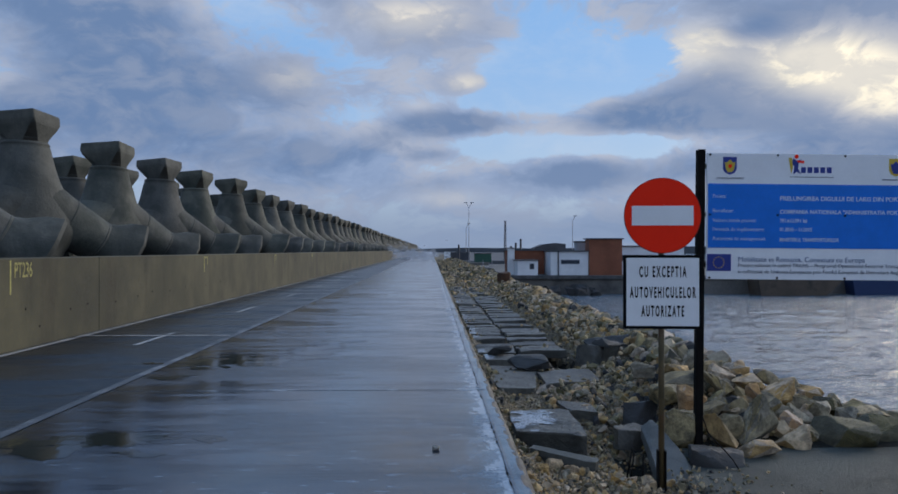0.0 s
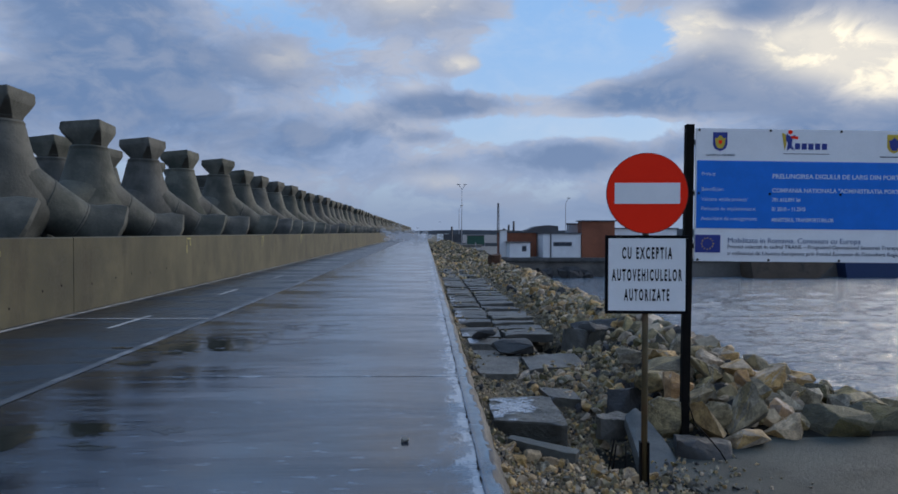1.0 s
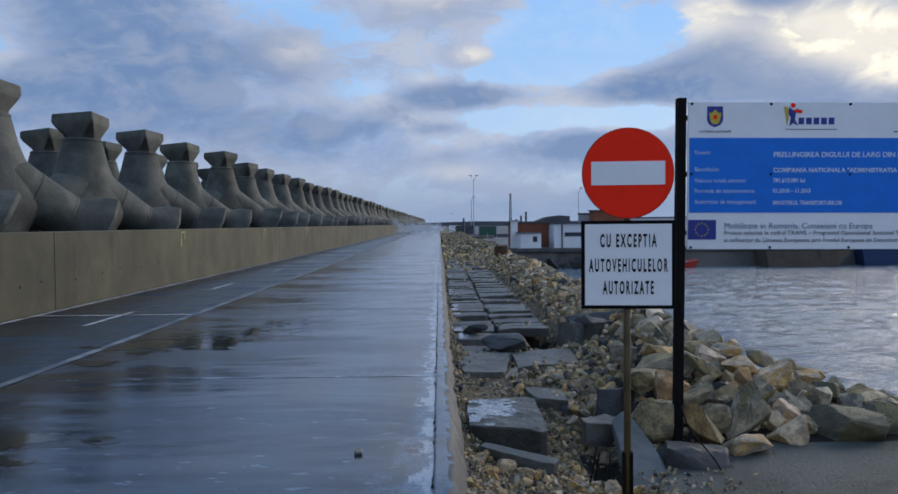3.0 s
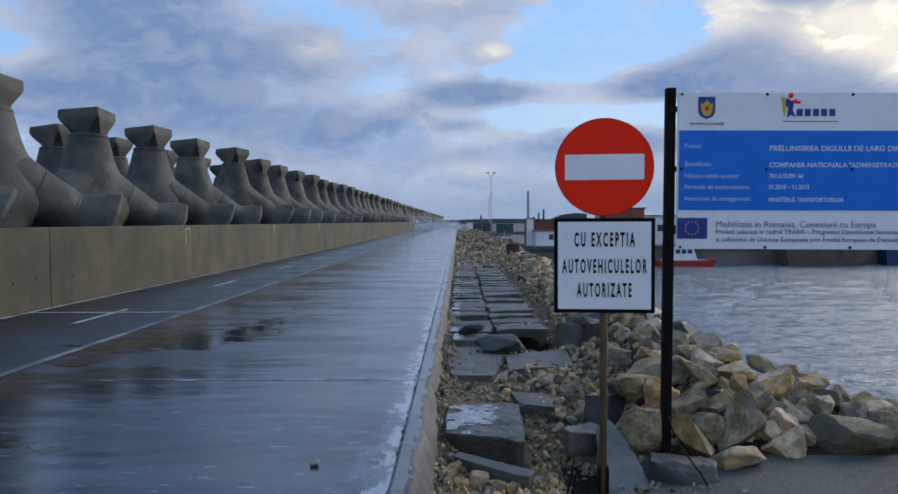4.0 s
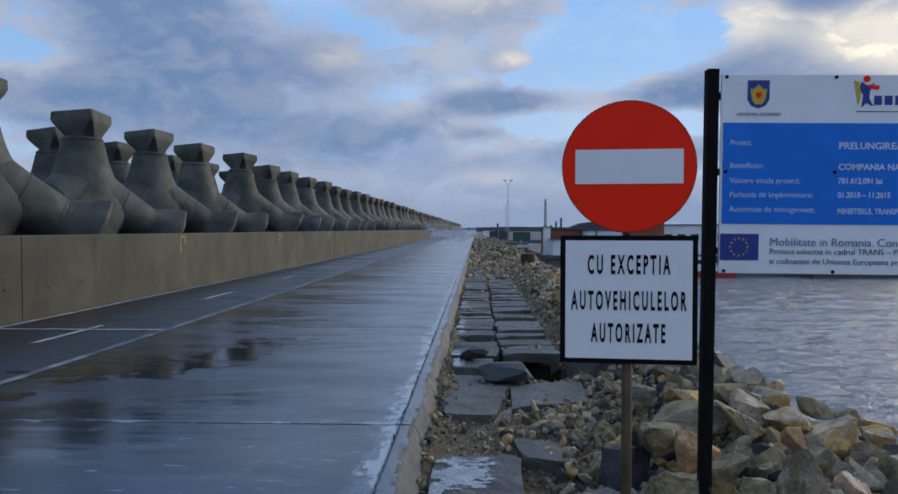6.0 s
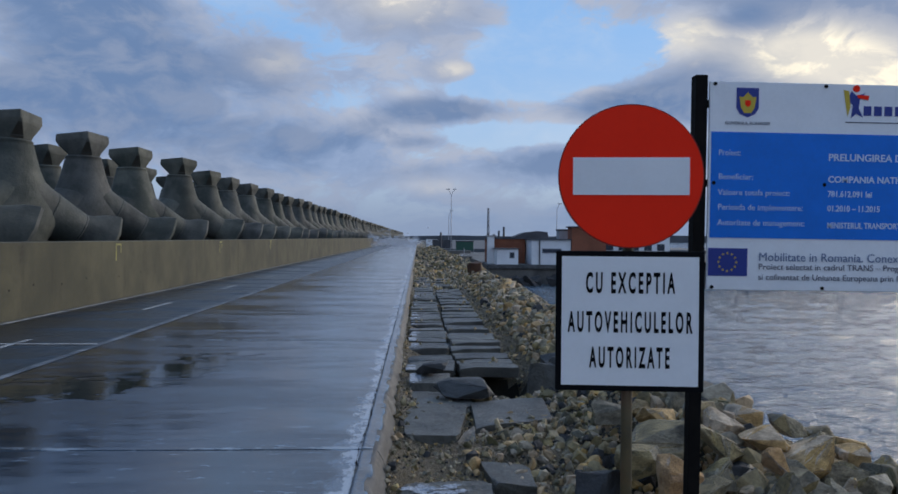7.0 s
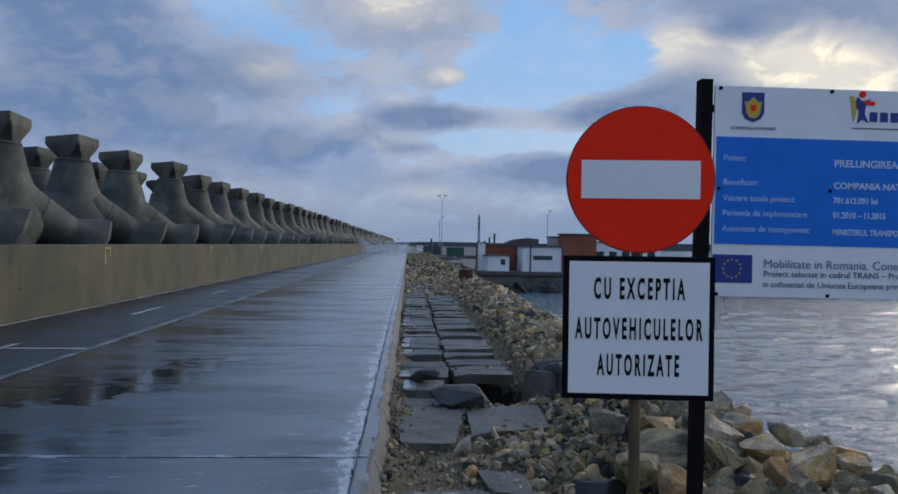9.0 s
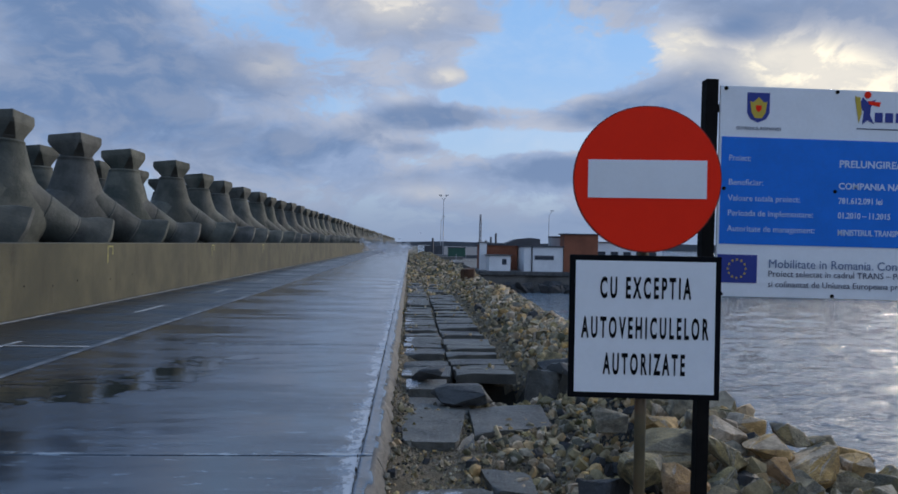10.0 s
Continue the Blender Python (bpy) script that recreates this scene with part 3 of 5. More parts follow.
part("asphalt_lane", box(ROAD_L, ROAD_M, -30, 700, -0.03, -0.004), M_ASPHALT, road, "dark wet asphalt lane")
JOINT0, SLAB = 8.63, 6.1


def slab_bm(length):
    bm = box(ROAD_M + 0.012, ROAD_R - 0.0005, 0.006, length - 0.006, -0.03, 0.0)
    bmesh.ops.bevel(bm, geom=[e for e in bm.edges if all(v.co.z > -0.001 and v.co.x < 0 or v.co.z > -0.001 and abs(e.verts[0].co.y - e.verts[1].co.y) < 0.01 for v in e.verts)], offset=0.010, segments=1, affect="EDGES")
    return bm


first = part("slab", slab_bm(SLAB), M_CONCRETE_ROAD, road, at=pose(0, JOINT0 - 5 * SLAB, 0))
for i in range(-4, 24):
    share("slab", first, road, pose(0, JOINT0 + i * SLAB, 0))
part("slab", slab_bm(540), M_CONCRETE_ROAD, road, at=pose(0, JOINT0 + 24 * SLAB, 0))

KERB = [(0.71, -0.5), (0.71, 0.002), (0.74, 0.002), (0.77, 0.001), (0.80, 0.0), (0.825, -0.006), (0.845, -0.022), (0.86, -0.05), (0.88, -0.09), (0.90, -0.14), (0.925, -0.20), (0.95, -0.28), (0.97, -0.38), (0.98, -0.5)]


def kerb_bm(length, steps):
    """A battered kerb with a worn, chipped edge."""
    bm = bmesh.new()
    rows = []
    for j in range(steps + 1):
        y = length * j / steps
        row = []
        chip = max(0.0, noise.noise(Vector((2.0, y * 3.1, 4.0))) - 0.05) * 0.05
        for i, (u, w) in enumerate(KERB):
            p = Vector((u, y, w))
            if i > 2:
                k = min(1.0, (i - 2) / 3)
                d = noise.noise_vector(Vector((u * 7, y * 5, w * 7))) * 0.016 + noise.noise_vector(Vector((u * 21, y * 17, w * 21))) * 0.007
                p += Vector((d.x, 0, d.z * (0.5 if i < 6 else 1.0))) * k
                if 4 <= i <= 10:
                    p.x -= chip * (0.4 if i in (4, 10) else 1.0)
                    p.z -= chip * (0.1 if i == 4 else 0.35)
            row.append(bm.verts.new(p))
        rows.append(row)
    for a, b in zip(rows, rows[1:]):
        for i in range(len(KERB) - 1):
            bm.faces.new((a[i], b[i], b[i + 1], a[i + 1]))
    bm.faces.new(rows[0][::-1])
    bm.faces.new(rows[-1])
    bmesh.ops.recalc_face_normals(bm, faces=bm.faces[:])
    return bm


def wet_top(ob):
    """The kerb's walked-on top is of the road's wet concrete."""
    ob.data.materials.append(M_CONCRETE_ROAD)
    for p in ob.data.polygons:
        p.material_index = 1 if p.normal.z > 0.97 else 0


kerb = thing("kerb", "chipped concrete edge beam along the road", "kerb", kind="structure")
first = part("kerb_stone", kerb_bm(SLAB - 0.002, 170), M_KERB, kerb, at=pose(0, JOINT0 - 5 * SLAB, 0))
wet_top(first)
first.data.polygons.foreach_set("use_smooth", [True] * len(first.data.polygons))
for i in range(-4, 16):
    share("kerb_stone", first, kerb, pose(0, JOINT0 + i * SLAB, 0))
wet_top(part("kerb_stone", kerb_bm(600, 200), M_KERB, kerb, at=pose(0, JOINT0 + 16 * SLAB, 0)))

def crack(y0, y1, step=0.03):
    """The ragged open joint between the paving and its edge beam."""
    bm = bmesh.new()
    prev = None
    y = y0
    while y < y1:
        c = 0.706 + 0.022 * noise.noise(Vector((0, y * 1.1, 3))) + 0.012 * noise.noise(Vector((4, y * 7.0, 3)))
        w = 0.0006 + max(0.0, -0.0005 + 0.012 * noise.noise(Vector((8, y * 2.6, 1))) + 0.014 * noise.noise(Vector((8, y * 9.0, 5))))
        cur = (bm.verts.new((c - w, y, 0.0045)), bm.verts.new((c + w, y, 0.0045)))
        if prev:
            bm.faces.new((prev[0], prev[1], cur[1], cur[0]))
        prev = cur
        y += step * (1 + max(0, y) / 15)
    return part("crack", bm, M_CRACK, road, "dark ragged crack")


crack(-4.0, 120.0)
# painted lines
lines = thing("road_markings", "worn white painted road lines", "marking", kind="structure")
def ribbon(name, x0, x1, y0, y1, z=0.0, mt=M_LINE):
    bm = bmesh.new()
    n = max(2, min(160, int((y1 - y0) / 0.5)))
    a = []
    for j in range(n + 1):
        y = y0 + (y1 - y0) * j / n
        w = 0.012 * noise.noise(Vector((x0, y * 1.3, 0)))
        a.append((bm.verts.new((x0 + w, y, z)), bm.verts.new((x1 + w * 0.6, y, z))))
    for (p, q), (r, s) in zip(a, a[1:]):
        bm.faces.new((p, q, s, r))
    return part(name, bm, mt, lines)


ribbon("centre_line", -3.50, -3.39, -30, 420, 0.004)
ribbon("edge_line", -6.22, -6.10, -30, 420, 0.002, M_EDGE)
for i in range(-4, 18):
    ribbon("dash", -4.74, -4.64, 12.85 + 6.65 * i, 14.75 + 6.65 * i, 0.002, M_EDGE)
ribbon("cross_line", -6.1, -3.5, 14.21, 14.31, 0.003, M_EDGE)

# puddles
def puddle(x, y, a, b, seed, patchy=0.5, cell=0.022):
    """Still water in the hollows of the paving: cells of a fine grid that lie low enough; each pool is an object."""
    nx, ny = int(a * 1.5 / cell), int(b * 1.5 / cell)
    low = set()
    for i in range(-nx, nx):
        for j in range(-ny, ny):
            u, v = i * cell / a, j * cell / b
            h = 1 - u * u - v * v + patchy * 2.2 * noise.fractal(Vector((i * cell * 2.4, j * cell * 4.6, seed)), 0.8, 2.1, 5)
            if h > 0.35:
                low.add((i, j))
    while low:
        pool, edge = set(), [min(low)]
        while edge:
            c = edge.pop()
            if c in low:
                low.discard(c)
                pool.add(c)
                edge += [(c[0] + 1, c[1]), (c[0] - 1, c[1]), (c[0], c[1] + 1), (c[0], c[1] - 1)]
        if len(pool) < 14:
            continue
        bm = bmesh.new()
        grid = {}
        for i, j in sorted(pool):
            ring = []
            for p, q in ((i, j), (i + 1, j), (i + 1, j + 1), (i, j + 1)):
                if (p, q) not in grid:
                    w = noise.noise(Vector((p * 0.9, q * 0.9, seed))) * cell * 0.45
                    grid[(p, q)] = bm.verts.new((p * cell + w, q * cell - w, 0))
                ring.append(grid[(p, q)])
            bm.faces.new(ring)
        ob = part("puddle", bm, M_PUDDLE, None, at=pose(x, y, 0.0014 + 0.00035 * (seed / 1.7)))
        tagged(ob, "shallow puddle of still rainwater on the road", "puddle", "puddles on the road")


for i, (x, y, a, b, pt) in enumerate([(-2.45, 6.28, 0.72, 0.42, 0.7), (-3.05, 6.35, 0.34, 0.18, 0.9), (-2.65, 10.9, 1.0, 0.74, 0.5), (-1.60, 12.1, 0.50, 1.3, 0.5), (-1.95, 11.1, 0.35, 0.28, 0.8),
                                      (-2.9, 9.5, 0.4, 0.14, 1.0), (-1.2, 13.2, 0.25, 0.35, 0.9)]):
    puddle(x, y, a, b, i * 1.7 + 0.4, pt, 0.022 if y < 8 else 0.032)
tagged(part("pebble", stone_mesh(91, 8, 2), M_PEBBLE, None, at=pose(0.21, 6.05, 0.012) @ Matrix.Diagonal((0.062, 0.055, 0.045, 1))), "small pale pebble lying on the wet road", "stone")

# ---------------------------------------------------------------- wave wall
wall = thing("wall_west", "long low concrete wave wall with rust and water stains", "wall", kind="structure")
WALL_H = 1.435
def wall_piece(y0, y1):
    prof = [(ROAD_L - 0.62, -0.3), (ROAD_L - 0.62, WALL_H - 0.02), (ROAD_L - 0.60, WALL_H), (ROAD_L - 0.02, WALL_H), (ROAD_L, WALL_H - 0.02), (ROAD_L, -0.3)]
    return part("wall_panel", prism(prof, "y", y0 + 0.012, y1 - 0.012), M_WALL, wall)


for i in range(-2, 6):
    wall_piece(15.3 + 20 * i, min(131.0, 15.3 + 20 * (i + 1)))
part("wall_core", box(ROAD_L - 0.60, ROAD_L - 0.05, -30, 130.9, -0.3, WALL_H - 0.03), M_STEEL, wall, "dark joint filler")
for i, (y, zz) in enumerate([(11.6, 0.55), (12.55, 0.62), (13.0, 0.3), (14.1, 0.5), (14.8, 0.55), (16.1, 0.5), (17.3, 0.55), (18.2, 0.6), (19.4, 0.55), (20.6, 0.6), (22.5, 0.55), (24.0, 0.6)]):
    part("tie_hole", rod((ROAD_L - 0.02, y, zz), (ROAD_L + 0.004, y, zz), 0.022, sides=8), M_BLACK, wall)
# yellow survey marks on the wall
FACE = Matrix(((0, 0, 1, ROAD_L + 0.004), (1, 0, 0, 0), (0, 1, 0, 0), (0, 0, 0, 1)))
mark = thing("wall_marking", "yellow hand-painted survey mark PT236 on the wall", "marking", "survey marks on the wall")
part("stroke", box(ROAD_L - 0.001, ROAD_L + 0.003, 12.08, 12.12, 0.87, 1.40), M_MARK, mark)
letters(words("lettering", "PT236", 0.24, M_MARK, mark, Matrix.Translation((0, 12.2, 1.13)) @ FACE, 0.62, 0.002), mark)
for y in (22.3, 32.3, 42.3):
    mk = thing("wall_marking", "faded yellow hand-painted tick on the wall", "marking", "survey marks on the wall")
    part("stroke", box(ROAD_L - 0.001, ROAD_L + 0.003, y, y + 0.04, 0.95, 1.38), M_MARK, mk)
    part("stroke", box(ROAD_L - 0.001, ROAD_L + 0.003, y + 0.05, y + 0.35, 1.33, 1.37), M_MARK, mk)
    part("stroke", box(ROAD_L - 0.001, ROAD_L + 0.003, y + 0.31, y + 0.35, 1.15, 1.325), M_MARK, mk)

# ---------------------------------------------------------------- armour units behind the wall
core = part("breakwater_core", prism([(-6.7, -4), (-6.7, 0.85), (-14.5, 0.85), (-24, -4)], "y", -30, 700), M_DARKROCK)
tagged(core, "dark rubble core of the breakwater under the armour units", "embankment", kind="structure")


def lathe(profile, m, sides=24, bm=None):
    """A closed round body: profile of (radius, height) along local z, placed by m."""
    bm = bm or bmesh.new()
    rings = [[bm.verts.new(m @ Vector((r * math.cos(2 * math.pi * i / sides), r * math.sin(2 * math.pi * i / sides), h))) for i in range(sides)] for r, h in profile]
    for a, b in zip(rings, rings[1:]):
        for i in range(sides):
            bm.faces.new((a[i], a[(i + 1) % sides], b[(i + 1) % sides], b[i]))
    bm.faces.new(rings[0][::-1])
    bm.faces.new(rings[-1])
    return bm


LEGS = ((38, 2.85), (140, 2.6), (240, 2.5))      # bearing of each leg and its length
HUB, DROP = 2.12, 29


def leg_bm(length):
    """A tapering leg along +x, dropping outwards: round at the root, two casting rings, a squared and chamfered end block."""
    bm = bmesh.new()
    sides, m = 32, pose(0, 0, 0, 0, 90 + DROP, 0)
    rows = [(0.80, 0.1, 0), (0.68, 0.72, 0), (0.640, 1.00, 0), (0.652, 1.01, 0), (0.650, 1.05, 0), (0.632, 1.06, 0), (0.545, length - 0.92, 0), (0.555, length - 0.91, 0), (0.55, length - 0.87, 0), (0.538, length - 0.86, 0),
            (0.57, length - 0.66, 0.35), (0.68, length - 0.36, 0.9), (0.76, length - 0.08, 1), (0.73, length, 1)]
    rings = []
    for r, h, sq in rows:
        ring = []
        for i in range(sides):
            a = 2 * math.pi * i / sides
            c, q = abs(math.cos(a)), abs(math.sin(a))
            square = min(1.0 / max(c, q), 1.36 / (c + q) * 1.02)
            k = r * (1 + (square - 1) * sq)
            ring.append(bm.verts.new(m @ Vector((k * math.cos(a) * (1 + 0.26 * sq), k * math.sin(a), h))))
        rings.append(ring)
    for a, b in zip(rings, rings[1:]):
        for i in range(sides):
            bm.faces.new((a[i], a[(i + 1) % sides], b[(i + 1) % sides], b[i]))
    bm.faces.new(rings[0][::-1])
    bm.faces.new(rings[-1])
    return bm


def head_bm():
    """A hammer-shaped block: flat top, upright rim, underside and lower corners cut back to the neck."""
    top = bmesh.new()
    rings = []
    for lx, ly, zz, c, off in ((0.41, 0.40, 3.42, 0.25, 0.03), (0.46, 0.43, 3.60, 0.22, 0.02), (0.60, 0.50, 3.88, 0.08, -0.03), (0.615, 0.515, 3.98, 0.03, -0.04), (0.60, 0.505, 4.17, 0.02, -0.04), (0.575, 0.48, 4.20, 0.02, -0.04)):
        rings.append([top.verts.new((px + off, py, zz + (0.055 * (px - py) if zz > 3.7 else 0.0))) for px, py in ((lx, -ly + c), (lx, ly - c), (lx - c, ly), (-lx + c, ly), (-lx, ly - c), (-lx, -ly + c), (-lx + c, -ly), (lx - c, -ly))])
    for a, b in zip(rings, rings[1:]):
        for i in range(8):
            f = top.faces.new((a[i], a[(i + 1) % 8], b[(i + 1) % 8], b[i]))
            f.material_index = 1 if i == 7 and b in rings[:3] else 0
    top.faces.new(rings[0][::-1])
    top.faces.new(rings[-1])
    bmesh.ops.bevel(top, geom=top.edges[:], offset=0.012, segments=1, affect="EDGES")
    return top


STEM = [(0.45, 0.1), (0.80, 0.7), (0.86, 1.25), (0.88, 1.65), (0.85, 1.95), (0.805, 2.2), (0.745, 2.5), (0.68, 2.8), (0.615, 3.1), (0.56, 3.35), (0.53, 3.44), (0.54, 3.45), (0.538, 3.48), (0.50, 3.52)]


def stem_bm(sides=48):
    """The upright stem, swelling low down into the root of each leg."""
    bm = bmesh.new()
    fine = []
    for (r0, h0), (r1, h1) in zip(STEM, STEM[1:]):
        n = max(1, int((h1 - h0) / 0.12))
        fine += [(r0 + (r1 - r0) * i / n, h0 + (h1 - h0) * i / n) for i in range(n)]
    fine.append(STEM[-1])
    rings = []
    for r, h in fine:
        ring = []
        for i in range(sides):
            a = 360 * i / sides
            k = r
            for bearing, _ in LEGS:
                d = (a - bearing + 180) % 360 - 180
                k += 0.50 * math.exp(-(d / 38) ** 2) * math.exp(-((h - 1.45) / (0.78 if h > 1.45 else 0.45)) ** 2)
            ring.append(bm.verts.new((k * math.cos(radians(a)), k * math.sin(radians(a)), h)))
        rings.append(ring)
    for a, b in zip(rings, rings[1:]):
        for i in range(sides):
            bm.faces.new((a[i], a[(i + 1) % sides], b[(i + 1) % sides], b[i]))
    bm.faces.new(rings[0][::-1])
    bm.faces.new(rings[-1])
    return bm


def crease(ob, degrees):
    """Smooth shading, broken at edges sharper than the angle."""
    ob.data.polygons.foreach_set("use_smooth", [True] * len(ob.data.polygons))
    ob.data.set_sharp_from_angle(angle=radians(degrees))
    return ob


def armour_unit():
    """Stem with a hammer-shaped head on three spreading legs."""
    u = thing("armour_unit", "weathered grey concrete armour unit with a hammer-shaped head", "armour unit", "armour units along the wave wall")
    part("stem", stem_bm(), M_ARMOUR, u, smooth=True)
    head = part("head", head_bm(), M_ARMOUR, u, at=pose(0, 0, 0, 0, 0, -13))
    head.data.materials.append(M_DARKFACET)      # the lower corner facet, in a darker brown-grey
    for bearing, length in LEGS:
        crease(part("leg", leg_bm(length), M_ARMOUR, u, at=pose(0, 0, HUB, 0, 0, bearing)), 32)
    return u


r2 = random.Random(3)
first_y = 19.6
spots = [(-9.67, y) for y in (-4.7, 0.1, 4.8, 9.5, 14.2, 18.9, 23.75, 28.3, 32.6, 38.2, 43.0)]
spots += [(-9.72 + r2.uniform(-0.15, 0.15), 43.0 + 4.78 * i + r2.uniform(-0.2, 0.2)) for i in range(1, 21)]
spots += [(-12.65 + r2.uniform(-0.2, 0.2), first_y + 2.95 + 4.78 * i + r2.uniform(-0.25, 0.25)) for i in range(-5, 26)]
model = None
for x, y in spots:
    m = pose(x, y, (0.79 if y == 38.2 else 0.60) + r2.uniform(-0.04, 0.08), r2.uniform(-1.5, 1.5), r2.uniform(-1.5, 1.5), r2.uniform(-9, 9))
    if model is None:
        model = armour_unit()
        model.matrix_basis = m
    else:
        copy_thing(model, m)
fu = stem_bm(14)
for a, n in LEGS:
    lathe([(0.75, 0.0), (0.50, n - 0.8), (0.72, n - 0.3), (0.74, n)], pose(0, 0, HUB, 0, 0, a) @ pose(0, 0, 0, 0, 90 + DROP, 0), 7, fu)
FAR_UNIT = bpy.data.meshes.new("far_unit")
hb = head_bm()
bmesh.ops.transform(hb, matrix=pose(0, 0, 0, 0, 0, -13), verts=hb.verts[:])
hm = bpy.data.meshes.new("far_head")
hb.to_mesh(hm)
hb.free()
fu.from_mesh(hm)
fu.to_mesh(FAR_UNIT)
fu.free()


def joined(name, items, material, label, parent=None, kind="stuff", category=""):
    """Many copies of small meshes as one mesh: items of (mesh, matrix)."""
    vs, fs, base = [], [], 0
    cache = {}
    for me, m in items:
        if me.name not in cache:
            co = np.empty(len(me.vertices) * 3)
            me.vertices.foreach_get("co", co)
            cache[me.name] = (co.reshape(-1, 3), [tuple(p.vertices) for p in me.polygons])
        co, polys = cache[me.name]
        a = np.array(m)
        vs.append(co @ a[:3, :3].T + a[:3, 3])
        fs.extend([tuple(i + base for i in p) for p in polys])
        base += len(co)
    me = bpy.data.meshes.new(name)
    me.from_pydata(np.concatenate(vs).tolist(), [], fs)
    me.materials.append(material)
    ob = new(name, me)
    ob.parent = parent
    return tagged(ob, label, category, kind=kind)


far = []
for row, off in ((-9.95, 0.0), (-13.1, 2.6)):
    for i in range(26, 112):
        far.append((FAR_UNIT, pose(row + r2.uniform(-0.15, 0.15), first_y + off + 4.78 * i, 0.62 + r2.uniform(-0.1, 0.1), 0, 0, r2.uniform(-8, 8))))
joined("far_armour_units", far, M_ARMOUR, "distant row of grey concrete armour units", category="armour unit")

# ---------------------------------------------------------------- broken slabs and planks beside the road
def slab_block(l, w, h, seed, chip=0.05, cell=0.07, soft=0.022):
    """A broken concrete slab: worn arrises, corners knocked off, sides and top lumpy."""
    r = random.Random(seed)
    half = Vector((l / 2, w / 2, h / 2))

    def steps(a):
        n = max(2, int(2 * a / cell))
        e = min(0.02, a * 0.3)
        return [-a, -a + e] + [-a + 2 * a * i / n for i in range(1, n)] + [a - e, a]

    ax = [steps(a) for a in half]
    n = [len(s) for s in ax]
    bm = bmesh.new()
    grid = {}
    planes = []
    for i in range(5):
        q = Vector((r.choice((-1, 1)) * r.uniform(0.3, 1) / l, r.choice((-1, 1)) * r.uniform(0.3, 1) / w, r.choice((0, 0, 1, 1, 0.4)) * r.uniform(0.3, 1) / h)).normalized()
        reach = abs(q.x) * half.x + abs(q.y) * half.y + abs(q.z) * half.z
        planes.append((q, reach - r.uniform(0.05, 0.9) * chip * 2.6))
    round_off = min(soft, h * 0.22)
    off = Vector((seed * 1.37 % 50, seed * 0.71 % 50, 3))

    def vert(i, j, k):
        if (i, j, k) not in grid:
            p = Vector((ax[0][i], ax[1][j], ax[2][k]))
            inner = Vector([max(-(a - round_off), min(a - round_off, c)) for a, c in zip(half, p)])
            d = p - inner
            if d.length > 1e-6:
                p = inner + d.normalized() * min(round_off, d.length)
            for q, s in planes:
                over = p.dot(q) - s
                if over > 0:
                    p -= q * over
            p += noise.noise_vector(p * 3.1 + off) * chip * 0.36 + noise.noise_vector(p * 9.0 + off) * chip * 0.30 + noise.noise_vector(p * 24.0 + off) * chip * 0.14
            p.z += half.z
            grid[(i, j, k)] = bm.verts.new(p)
        return grid[(i, j, k)]

    def side(fix, at, u, v):
        for a in range(n[u] - 1):
            for b in range(n[v] - 1):
                ring = []
                for da, db in ((0, 0), (1, 0), (1, 1), (0, 1)):
                    c = [0, 0, 0]
                    c[fix], c[u], c[v] = at, a + da, b + db
                    ring.append(vert(*c))
                bm.faces.new(ring)

    for fix, u, v in ((0, 1, 2), (1, 0, 2), (2, 0, 1)):
        side(fix, 0, u, v)
        side(fix, n[fix] - 1, u, v)
    bmesh.ops.recalc_face_normals(bm, faces=bm.faces[:])
    return bm


def broken_slab(x, y, z, l, w, h, turn=0, rx=0, ry=0, label="broken grey concrete slab lying on gravel", mat=M_SLAB, chip=0.055, soft=0.013, cell=0.04):
    ob = crease(part("concrete_slab", slab_block(l, w, h, rng.randint(0, 9999), chip, cell, soft * 0.4), mat, None, at=pose(x, y, z, rx, ry, turn)), 30)
    return tagged(ob, label, "concrete slab", "broken slabs beside the road")


def quad_slab(corners, h, label="broken grey concrete slab lying on gravel", mat=M_SLAB, chip=0.02, cell=0.035):
    """A broken slab whose top meets four corners (near left, near right, far right, far left), each with its own height."""
    a, b, c, d = [Vector(q) for q in corners]
    l, w = ((b - a).length + (c - d).length) / 2, ((d - a).length + (c - b).length) / 2
    bm = slab_block(l, w, h, rng.randint(0, 9999), chip, cell, 0.004)
    mid = (a + b + c + d) / 4
    for v in bm.verts:
        u, t = v.co.x / l + 0.5, v.co.y / w + 0.5
        top = (a * (1 - u) + b * u) * (1 - t) + (d * (1 - u) + c * u) * t
        v.co = top - mid + Vector((0, 0, v.co.z - h))
    ob = crease(part("concrete_slab", bm, mat, None, at=Matrix.Translation(mid)), 38)
    return tagged(ob, label, "concrete slab", "broken slabs beside the road")


WETSLAB = quad_slab([(1.00, 7.50, -0.19), (1.60, 6.98, -0.11), (1.66, 8.42, -0.17), (1.00, 8.45, -0.19)], 0.27, "broken concrete slab with a pale wet patch", M_SLAB, 0.026, 0.018)
broken_slab(1.34, 6.85, -0.37, 0.62, 0.13, 0.13, -29, 4, 5, "thin broken concrete beam lying on gravel", M_BEAM, 0.022, 0.012)
quad_slab([(1.68, 8.42, -0.18), (1.98, 8.34, -0.19), (2.00, 8.90, -0.20), (1.62, 8.98, -0.19)], 0.24)
